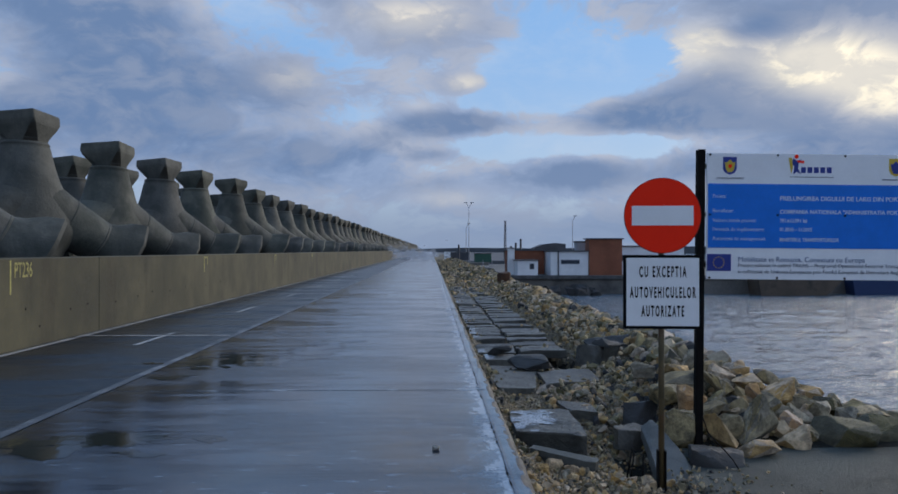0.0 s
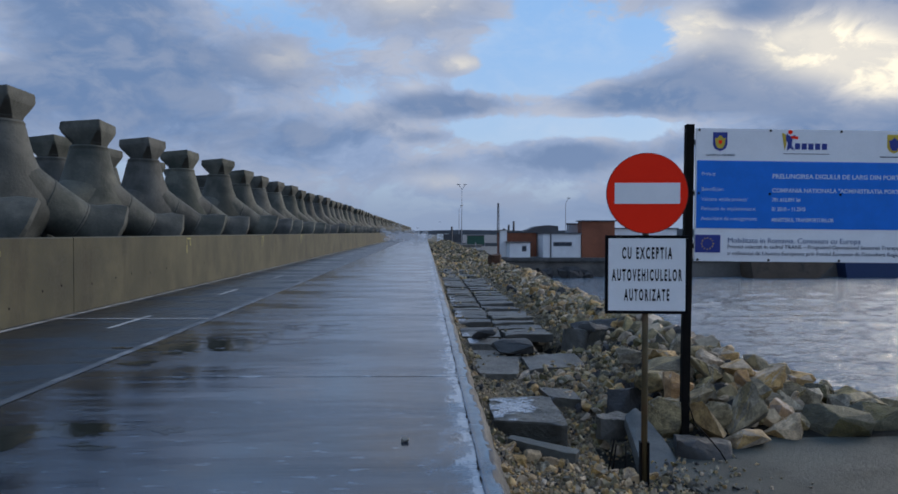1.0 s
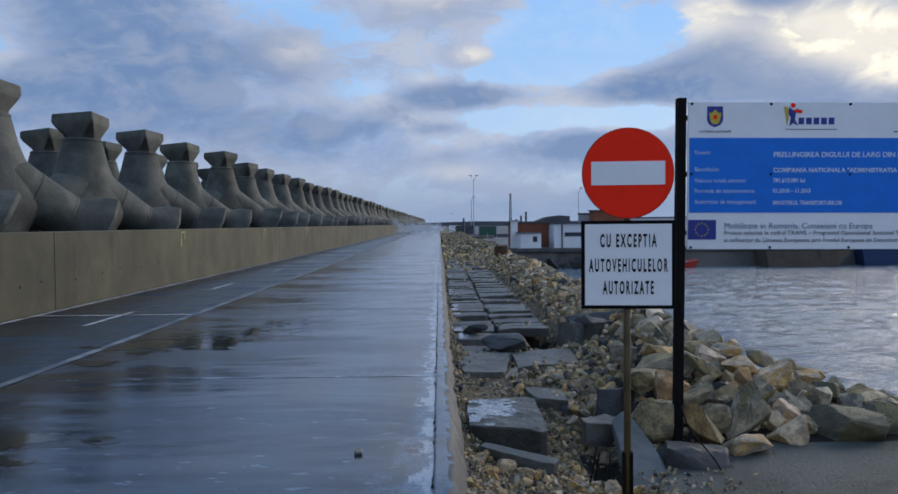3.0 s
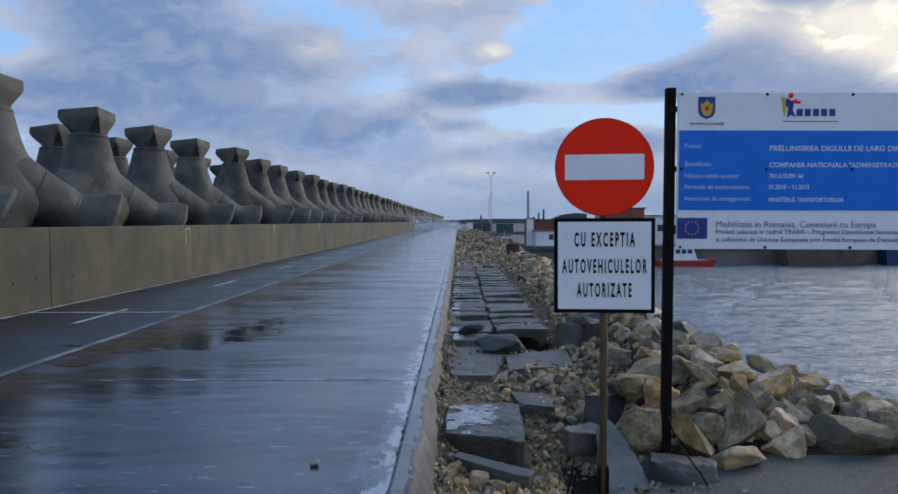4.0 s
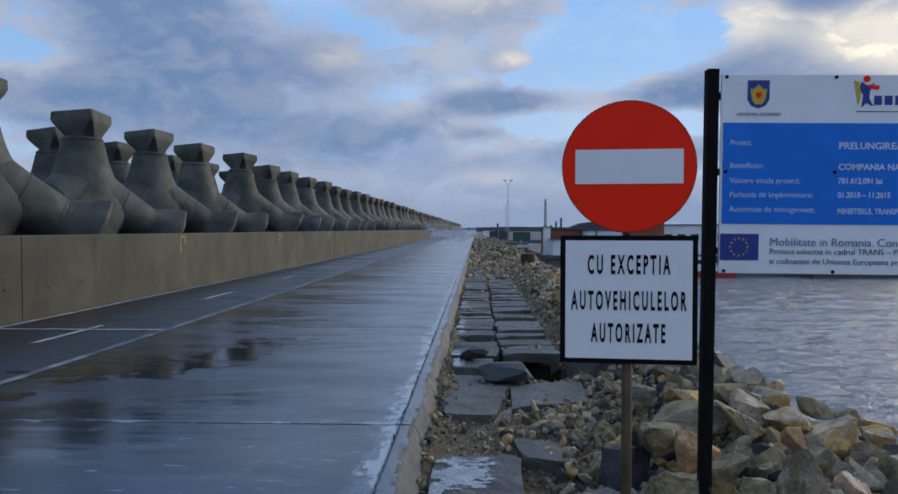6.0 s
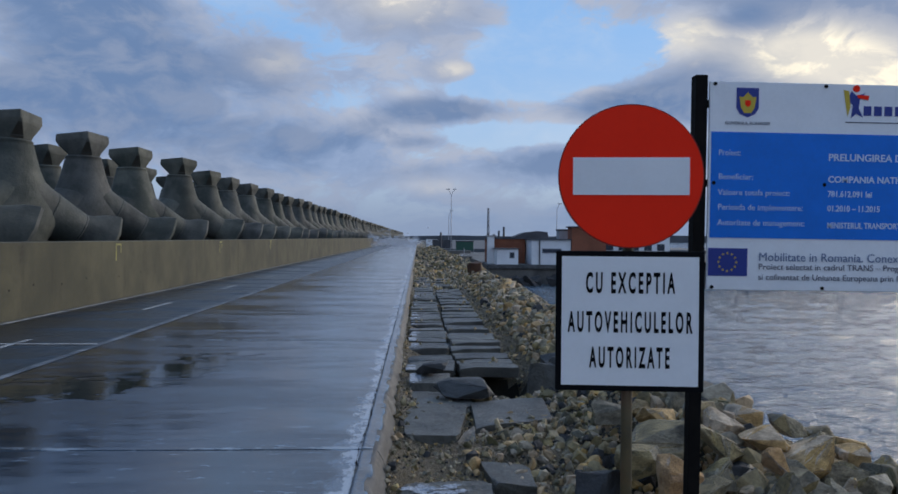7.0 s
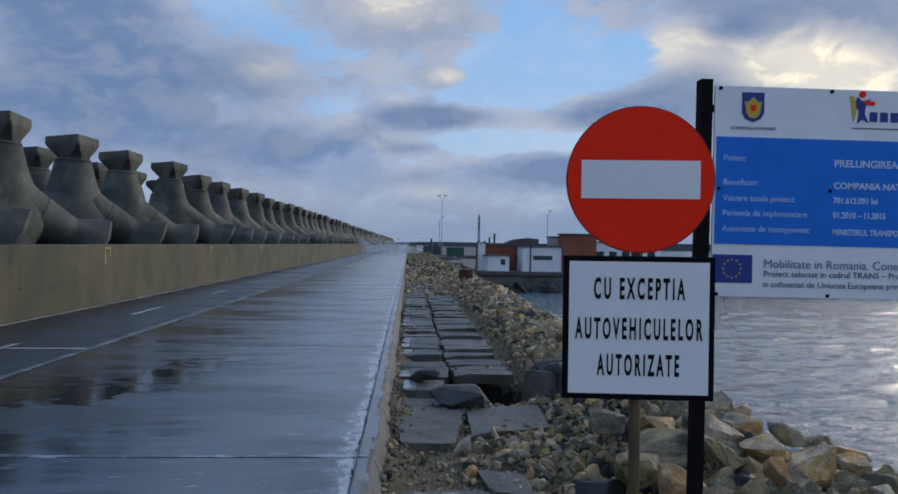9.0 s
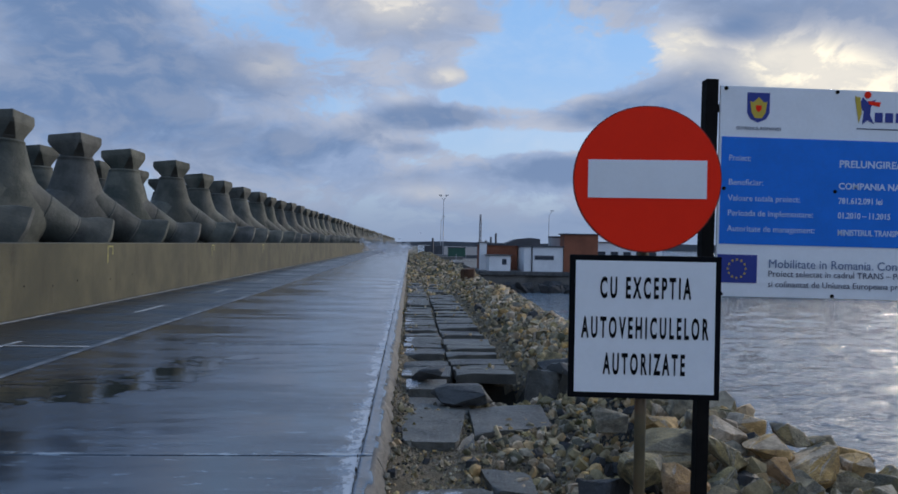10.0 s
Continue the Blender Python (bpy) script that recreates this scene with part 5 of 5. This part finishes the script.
for dx in (-0.028, 0.028):
    part("post_channel", box(dx - 0.006, dx + 0.006, 0.015, 0.085, -0.75, -0.04), M_STEEL, sign, "dark steel channel holding the post")
for zz in (ZC + 0.12, ZC - 0.14, 1.40, 1.05):
    part("bracket", box(-0.05, 0.05, 0.018, 0.08, zz - 0.015, zz + 0.015), M_GALV, sign)
plate = part("plate_frame", box(-0.307, 0.307, -0.006, 0.014, 0.935, 1.522, 0.004), M_BLACK, sign, "black-framed panel")
part("plate_face", box(-0.283, 0.283, -0.009, -0.0055, 0.959, 1.499), M_WHITE, plate, "white lettered face")
UPRIGHT = Matrix(((1, 0, 0, 0), (0, 0, -1, 0), (0, 1, 0, 0), (0, 0, 0, 1)))
for text, zb, wd in (("CU EXCEPTIA", 1.349, 0.368), ("AUTOVEHICULELOR", 1.185, 0.515), ("AUTORIZATE", 1.037, 0.332)):
    ob = words("lettering", text, 0.083, M_BLACK, plate, Matrix(), 1.0, 0.0035, "CENTER", 1.5)
    xs = [v.co.x for v in ob.data.vertices]
    k = wd / (max(xs) - min(xs))
    ob.data.transform(Matrix.Diagonal((k, 1, 1, 1)))
    ob.matrix_basis = Matrix.Translation((0, -0.0105, zb)) @ UPRIGHT
    letters(ob, plate)

# ---------------------------------------------------------------- project board
BX, BY, BW = 2.775, 7.30, 2.62
board = thing("project_board", "blue and white project information board on dark steel posts", "billboard", at=(BX, BY, 0), turn=0)
TIP = pose(0, 0, 0, 0, 0.5, 0)
sheet = part("panel", box(0, BW, -0.006, 0.012, 1.285, 2.485, 0.003), M_BOARD, board, "weathered white panel", at=TIP)
band = part("blue_band", box(0.012, BW - 0.01, -0.010, -0.0055, 1.585, 2.195), M_BLUE, sheet, "blue printed band")
part("post", box(-0.088, -0.018, -0.01, 0.07, -0.8, 2.52, 0.004), M_STEEL, board, "dark steel post", at=pose(0, 0, 0, 0, 0.6, 0))
part("post", box(BW + 0.015, BW + 0.105, -0.01, 0.08, -0.8, 2.50, 0.004), M_STEEL, board, "dark steel post")
for zz in (1.42, 1.9, 2.36):
    part("rail", box(-0.02, BW + 0.02, 0.013, 0.05, zz - 0.02, zz + 0.02), M_STEEL, board)
for bx in (0.03, 0.68, 1.33, 1.98, 2.59):
    for zz in (1.30, 1.90, 2.47):
        part("bolt", rod((bx, -0.013, zz), (bx, 0.0, zz), 0.011, sides=8), M_STEEL, sheet)


def on_board(text, x, zb, size, mt, width=None, weight=0.0, small=False):
    ob = words("lettering", text, size, mt, sheet, Matrix(), 0.85, weight)
    if width:
        xs = [v.co.x for v in ob.data.vertices]
        ob.data.transform(Matrix.Diagonal((width / (max(xs) - min(xs)), 1, 1, 1)))
    ob.matrix_basis = Matrix.Translation((x, -0.0115, zb)) @ UPRIGHT
    if small:
        ob.name = "small_print"
        tagged(ob, kind="stuff")
    else:
        letters(ob, sheet)


for text, zb, wd in (("Proiect:", 2.06, 0.125), ("Beneficiar:", 1.922, 0.20), ("Valoare totala proiect:", 1.832, 0.42), ("Perioada de implementare:", 1.747, 0.495), ("Autoritate de management:", 1.658, 0.51)):
    on_board(text, 0.055, zb, 0.033, M_PALE, wd)
on_board("PRELUNGIREA DIGULUI DE LARG DIN PORTUL CONSTANTA", 0.70, 2.040, 0.040, M_PALE, 1.62, 0.0012)
on_board("COMPANIA NATIONALA \"ADMINISTRATIA PORTURILOR MARITIME\"", 0.70, 1.915, 0.036, M_PALE, 1.62, 0.0012)
on_board("781.612.091 lei", 0.70, 1.832, 0.033, M_PALE, 0.26, 0.001)
on_board("01.2010 – 11.2015", 0.70, 1.748, 0.033, M_PALE, 0.31, 0.001)
on_board("MINISTERUL TRANSPORTURILOR", 0.70, 1.650, 0.033, M_PALE, 0.57, 0.001)
on_board("Mobilitate in Romania. Conexiuni cu Europa", 0.30, 1.455, 0.048, M_SLATE, 1.22)
on_board("Proiect selectat in cadrul TRANS – Programul Operational Sectorial Transport", 0.30, 1.405, 0.034, M_INK, 1.62, small=True)
on_board("si cofinantat de Uniunea Europeana prin Fondul European de Dezvoltare Regionala", 0.30, 1.345, 0.034, M_INK, 1.66, small=True)
flag = part("flag", box(0.006, 0.236, -0.010, -0.0055, 1.365, 1.525), M_NAVY, sheet, "navy flag with a ring of yellow stars")
for i in range(12):
    a = 2 * math.pi * i / 12
    bm = bmesh.new()
    pts = [(0.009 * (1 if j % 2 == 0 else 0.42) * math.sin(math.pi * j / 5), 0.009 * (1 if j % 2 == 0 else 0.42) * math.cos(math.pi * j / 5)) for j in range(10)]
    prism(pts, "y", -0.0125, -0.0098, bm)
    part("star", bm, M_YELLOW, flag, at=pose(0.118 + 0.052 * math.sin(a), 0, 1.445 + 0.052 * math.cos(a)))
# shield badges and plain logo shapes
SHIELD = [(-0.065, 0.085), (0.065, 0.085), (0.065, -0.03), (0.045, -0.065), (0, -0.085), (-0.045, -0.065), (-0.065, -0.03)]
for bx, cols in ((0.22, (M_NAVY, M_YELLOW, M_RED)), (1.82, (M_YELLOW, M_NAVY, M_NAVY))):
    sh = part("badge", prism(SHIELD, "y", -0.0095, -0.0055), cols[0], sheet, "small heraldic shield badge", at=pose(bx, 0, 2.365))
    part("bird_shape", prism([(0, 0.06), (0.03, 0.03), (0.05, 0.035), (0.04, -0.03), (0.02, -0.06), (-0.02, -0.06), (-0.04, -0.03), (-0.05, 0.035), (-0.03, 0.03)], "y", -0.012, -0.0092), cols[1], sh)
    part("escutcheon", prism([(-0.016, 0.012), (0.016, 0.012), (0.016, -0.012), (0, -0.026), (-0.016, -0.012)], "y", -0.0145, -0.0118), cols[2], sh)
    if bx < 1:
        on_board("GUVERNUL ROMANIEI", bx - 0.13, 2.238, 0.018, M_INK, 0.26, small=True)
    else:
        part("caption_bar", box(bx - 0.13, bx + 0.13, -0.0085, -0.0055, 2.242, 2.252), M_INK, sheet)
logo = part("logo_figure", prism([(-0.03, 0.07), (0.0, 0.045), (0.05, 0.06), (0.02, 0.02), (0.015, -0.03), (0.04, -0.08), (0.0, -0.06), (-0.03, -0.085), (-0.02, -0.01), (-0.05, 0.02)], "y", -0.0095, -0.0055), M_NAVY, sheet, "blue and red running logo shape", at=pose(0.86, 0, 2.375))
part("logo_dot", rod((0.0, -0.011, 0.085), (0.0, -0.0057, 0.085), 0.02, sides=12), M_RED, logo)
part("logo_stroke", prism([(-0.075, 0.075), (-0.045, 0.07), (-0.035, -0.02), (-0.05, -0.075), (-0.06, -0.02)], "y", -0.0105, -0.0062), M_YELLOW, logo, "yellow logo stroke")
part("logo_stroke", prism([(0.0, 0.05), (0.075, 0.045), (0.07, 0.02), (0.01, 0.03)], "y", -0.0115, -0.0096), M_RED, logo, "red logo stroke")
for i in range(5):
    part("logo_bar", box(0.045 + i * 0.062, 0.09 + i * 0.062, -0.0095, -0.0055, -0.070, -0.015), M_NAVY, logo)
part("caption_bar", box(0.80, 1.22, -0.0085, -0.0055, 2.262, 2.268), M_INK, sheet)

# ---------------------------------------------------------------- far quay, buildings, craft
QY = 69.0
quay = part("quay", box(7.2, 130, QY, QY + 60, -4.5, -0.75), M_QUAY)
tagged(quay, "dark weathered concrete quay across the water", "quay", kind="structure")
part("quay_edge", box(7.0, 60, QY - 0.25, QY + 0.5, -1.05, -0.70, 0.05), M_KERB, quay)


def building(name, label, x0, x1, y0, y1, z0, z1, mt, roof=0.25):
    b = thing(name, label, "building", at=(x0, y0, z0))
    w, d, h = x1 - x0, y1 - y0, z1 - z0
    part("wall", box(0, w, 0, d, 0, h), mt, b)
    part("roof", box(-0.15, w + 0.15, -0.15, d + 0.15, h, h + roof), M_ROOF, b)
    return b


b = building("harbour_hut", "small white rendered harbour hut on the quay", 8.0, 9.85, 70.0, 73, -0.75, 0.62, M_PLASTER, 0.06)
w = part("window", box(1.12, 1.48, -0.05, 0.05, 0.62, 1.05), M_GLASS, b)
part("window_frame", box(1.08, 1.52, -0.03, 0.02, 0.56, 1.11), M_GALV, w)
b = building("brick_store", "low red-brick store behind white hut", 7.7, 11.0, 74.0, 79, -0.75, 1.5, M_BRICK, 0.1)
b = building("corner_pillar_house", "narrow white rendered house end", 7.45, 8.05, 73.0, 73.9, -0.75, 1.75, M_PLASTER, 0.05)
b = building("white_workshop", "white rendered workshop with a long low window", 11.1, 14.55, 70.5, 76, -0.78, 1.42, M_PLASTER, 0.1)
w = part("window", box(0.95, 2.6, -0.05, 0.05, 1.1, 1.42), M_GLASS, b)
part("window_frame", box(0.9, 2.65, -0.03, 0.02, 1.05, 1.47), M_GALV, w)
part("downpipe", rod((0.68, -0.08, 0), (0.68, -0.08, 2.2), 0.06), M_ROOF, b)
b = building("brick_block", "tall windowless red-brick block on the quay", 14.6, 17.6, 70.3, 72.2, -0.85, 2.55, M_BRICK, 0.1)
dome = thing("curved_roof_shed", "dark curved-roof shed behind the workshop", "shed", at=(10.8, 80, 0))
part("roof", prism([(0, 0.5), (0, 1.75), (1.0, 2.15), (2.3, 2.3), (3.3, 2.2), (3.4, 0.5)], "y", 0, 3), M_ROOF, dome)
part("wall", box(0.1, 3.3, 0.1, 2.9, -0.75, 0.5), M_BRICK, dome)
b = building("long_white_shed", "long low white shed further along the quay", 17.7, 24.5, 74, 80, -0.8, 1.9, M_PLASTER, 0.1)
for i in range(5):
    part("window", box(0.8 + i * 1.2, 1.5 + i * 1.2, -0.05, 0.05, 1.3, 1.9), M_GLASS, b)

boat = thing("pilot_boat", "small red-hulled boat with a white cabin", "boat", at=(20.2, 67.2, WATER), turn=0)
prof = [(-2.3, -0.3), (-2.25, 0.60), (1.6, 0.60), (2.6, 0.78), (2.0, -0.3)]
hull = prism(prof, "y", -0.85, 0.85)
part("hull", hull, M_REDHULL, boat, "red hull")
part("deck", box(-2.1, 1.7, -0.75, 0.75, 0.602, 0.66), M_GALV, boat)
cab = part("cabin", prism([(-1.1, 0.66), (-1.0, 1.75), (0.6, 1.75), (1.0, 0.66)], "y", -0.6, 0.6), M_PLASTER, boat, "white cabin")
for i in range(3):
    part("window", box(-0.85 + 0.5 * i, -0.48 + 0.5 * i, -0.63, -0.55, 1.2, 1.55), M_GLASS, cab)
part("mast", rod((-0.2, 0, 1.75), (-0.2, 0, 2.7), 0.04), M_GALV, boat)
for bx, by, ln, tone, lb in ((32.3, 68.5, 7.5, M_HULL, "long flat tan barge moored along the quay"), (40.6, 69.5, 6.5, M_BARGE, "dark blue barge with a raked bow at the quay")):
    bg = thing("moored_barge", lb, "barge", "barges at the quay", at=(bx, by, WATER))
    part("hull", prism([(-ln / 2 + 0.3, -0.4), (-ln / 2, 1.55), (ln / 2, 1.55), (ln / 2 - 2.0, -0.4)], "y", -2.0, 2.0), tone, bg)
    part("gunwale", box(-ln / 2 - 0.05, ln / 2 + 0.05, -2.08, 2.08, 1.5, 1.68, 0.03), M_ROOF, bg)


def lamp_post(x, y, z0, z1, arms=2, reach=0.55):
    lp = thing("street_lamp", "tall grey steel lamp post with two arms" if arms == 2 else "tall grey steel lamp post with one arm", "street lamp", "harbour lamps", at=(x, y, z0))
    h = z1 - z0
    part("pole", rod((0, 0, 0), (0, 0, h - 0.5), 0.07, 0.045, 8), M_GALV, lp)
    for s in ((-1, 1) if arms == 2 else (1,)):
        part("arm", rod((0, 0, h - 0.55), (s * reach, 0, h + 0.35), 0.04, 0.04, 6), M_GALV, lp)
        part("lamp_head", box(s * reach - 0.30, s * reach + 0.30, -0.15, 0.15, h + 0.28, h + 0.42, 0.03), M_GALV, lp)


lamp_post(6.75, 135, -0.8, 9.5)
lamp_post(6.95, 150, -0.8, 6.4, 1, 0.5)
lamp_post(24.9, 135, -0.8, 7.2, 1, 0.5)
mast = thing("lattice_mast", "slender dark lattice mast in the harbour", "mast", at=(13.1, 135, -0.8))
for sx in (-0.18, 0.18):
    part("leg", rod((sx, 0, 0), (sx * 0.5, 0, 7.5), 0.09, 0.07, 6), M_ROOF, mast)
for i in range(10):
    part("brace", rod((-0.18 + 0.009 * i, 0, 0.7 * i), (0.18 - 0.009 * i, 0, 0.7 * i + 0.6), 0.04, 0.05, 5), M_ROOF, mast)
for x, y, h in ((5.0, 135, 3.3), (14.4, 130, 3.6), (13.4, 128, 3.0), (15.0, 128, 4.2)):
    p = thing("mooring_post", "dark upright post on the far harbour edge", "post", "dark posts in the distance", at=(x, y, -0.8))
    part("shaft", rod((0, 0, 0), (0, 0, h), 0.2, 0.16, 8), M_ROOF, p)
for x0, x1, y, z in ((3.4, 7.4, 92, -0.55), (2.6, 9.0, 118, -0.30)):
    pier = part("pier", box(x0, x1, y, y + 5, WATER - 1, z, 0.1), M_QUAY)
    tagged(pier, "low grey harbour pier in the distance", "pier", "piers in the distance")
far_land = part("backdrop", prism([(-30, WATER), (-30, 2.6), (40, 4.4), (140, 3.4), (260, 6.2), (420, 5.2), (700, 7.5), (700, WATER)], "y", 900, 960), M_FAR)
tagged(far_land, "low hazy far shore on the horizon", "shore", kind="structure")
mole = part("far_mole", prism([(2.5, WATER), (3.2, -0.3), (30, -0.2), (60, -0.4), (62, WATER)], "y", 132, 600), M_FAR)
tagged(mole, "grey low harbour mole in the distance", "mole", kind="structure")

for x, y, t in ((7.6, 108, 10), (9.8, 120, -8), (11.5, 100, 4)):
    c = copy_thing(boat, pose(x, y, WATER, 0, 0, t))
    tagged(c, "small moored boat with a white cabin in the distance", "boat", "boats moored in the distance")
    tagged(boat, group="boats moored in the distance")
for i in range(14):
    me = rng.choice(BIG["D"])
    o = new("boulder", me)
    s = rng.uniform(0.7, 1.3)
    o.matrix_basis = pose(rng.uniform(7.6, 15.0), rng.uniform(66.6, 68.6), WATER + s * 0.3, 0, 0, rng.uniform(0, 360)) @ Matrix.Diagonal((s * 1.3, s, s * 1.1, 1))
    tagged(o, "dark wet boulder at the foot of the quay", "boulder", "boulders at the foot of the quay")
rust = part("rusty_block", slab_block(0.56, 0.46, 0.42, 77, 0.05), surface("rusty_iron", (0.035, 0.016, 0.010), (0.10, 0.045, 0.022), (0.7, 0.95), 3.0, 20.0, 0.6), None, at=pose(3.56, 35.5, ground_height(3.56, 35.5) + 0.06, 5, -4, 20))
tagged(rust, "rusty brown iron block lying on the rock bank", "iron block")
# spray of broken waves blowing over the far end of the road
M_SPRAY = bpy.data.materials.new("sea_spray")
M_SPRAY.use_nodes = True
k = Nodes(M_SPRAY.node_tree)
fog = k.n("ShaderNodeMixShader", Fac=0.15)
k.t.links.new(k.n("ShaderNodeBsdfTransparent").outputs[0], fog.inputs[1])
k.t.links.new(k.n("ShaderNodeBsdfDiffuse", Color=(0.80, 0.82, 0.86, 1)).outputs[0], fog.inputs[2])
k.t.links.new(fog.outputs[0], k.n("ShaderNodeOutputMaterial").inputs[0])
puff = bpy.data.meshes.new("drop")
bm = bmesh.new()
bmesh.ops.create_icosphere(bm, subdivisions=1, radius=0.5)
bm.to_mesh(puff)
bm.free()
puff.materials.append(M_SPRAY)
drift = []
for i in range(420):
    y = rng.uniform(118, 225)
    x = rng.triangular(-11, 4, -5)
    z = 0.1 + abs(rng.gauss(0, 0.8 if x > -6.3 else 1.3))
    sz = rng.uniform(0.2, 0.6)
    drift.append((puff, pose(x, y, z) @ Matrix.Diagonal((sz * 2.2, sz, sz * 1.1, 1))))
spray = joined("sea_spray", drift, M_SPRAY, "thin white spray of waves breaking over the breakwater", category="spray")
spray.visible_shadow = False

# clutter on the far side of the rock bank
def crate(name, label, cat, x, y, z0, w, d, h, mt, rim=0.06):
    c = thing(name, label, cat, at=(x, y, z0))
    part("body", box(-w / 2, w / 2, -d / 2, d / 2, 0, h, 0.04), mt, c)
    part("lip", box(-w / 2 - rim, w / 2 + rim, -d / 2 - rim, d / 2 + rim, h - 0.12, h + 0.02, 0.02), M_ROOF, c)
    return c


M_GREEN = plain("dull_green_paint", (0.035, 0.10, 0.075), 0.6)
crate("skip", "dull green steel skip on the harbour edge", "skip", 8.2, 120.5, -0.31, 2.6, 1.6, 1.4, M_GREEN)
crate("cabin", "pale grey site cabin on the distant mole", "cabin", 3.8, 150, -0.32, 2.2, 2.2, 1.7, M_PLASTER)
crate("container", "dark freight container in the distance", "container", 5.4, 140, -0.32, 3.4, 2.4, 1.5, M_ROOF)
crate("service_box", "grey metal service box on the roof edge", "box", 14.35, 73.5, -0.8, 0.9, 1.2, 3.2, M_GALV)


def wire(name, points, r, mt, label, cat, group=""):
    """A thin bent wire or bar through the points."""
    bm = bmesh.new()
    for p, q in zip(points, points[1:]):
        rod(p, q, r, r, 6, bm)
    return tagged(part(name, bm, mt, None, smooth=True), label, cat, group)


wire("cable", [(2.70, 7.16, 0.02), (2.715, 7.05, -0.12), (2.75, 6.72, -0.20), (2.79, 6.64, -0.26), (2.815, 6.58, -0.325)], 0.006, M_STEEL, "thin black cable trailing from the board post", "cable")
for a, b in (((1.905, 6.62, -0.14), (1.84, 6.58, -0.42)), ((1.93, 6.66, -0.20), (1.88, 6.60, -0.44)), ((2.02, 6.70, -0.22), (1.99, 6.6, -0.46))):
    wire("steel_bar", [a, b], 0.007, M_STEEL, "rusty reinforcing bar sticking out of gravel", "steel bar", "reinforcing bars in the gravel")
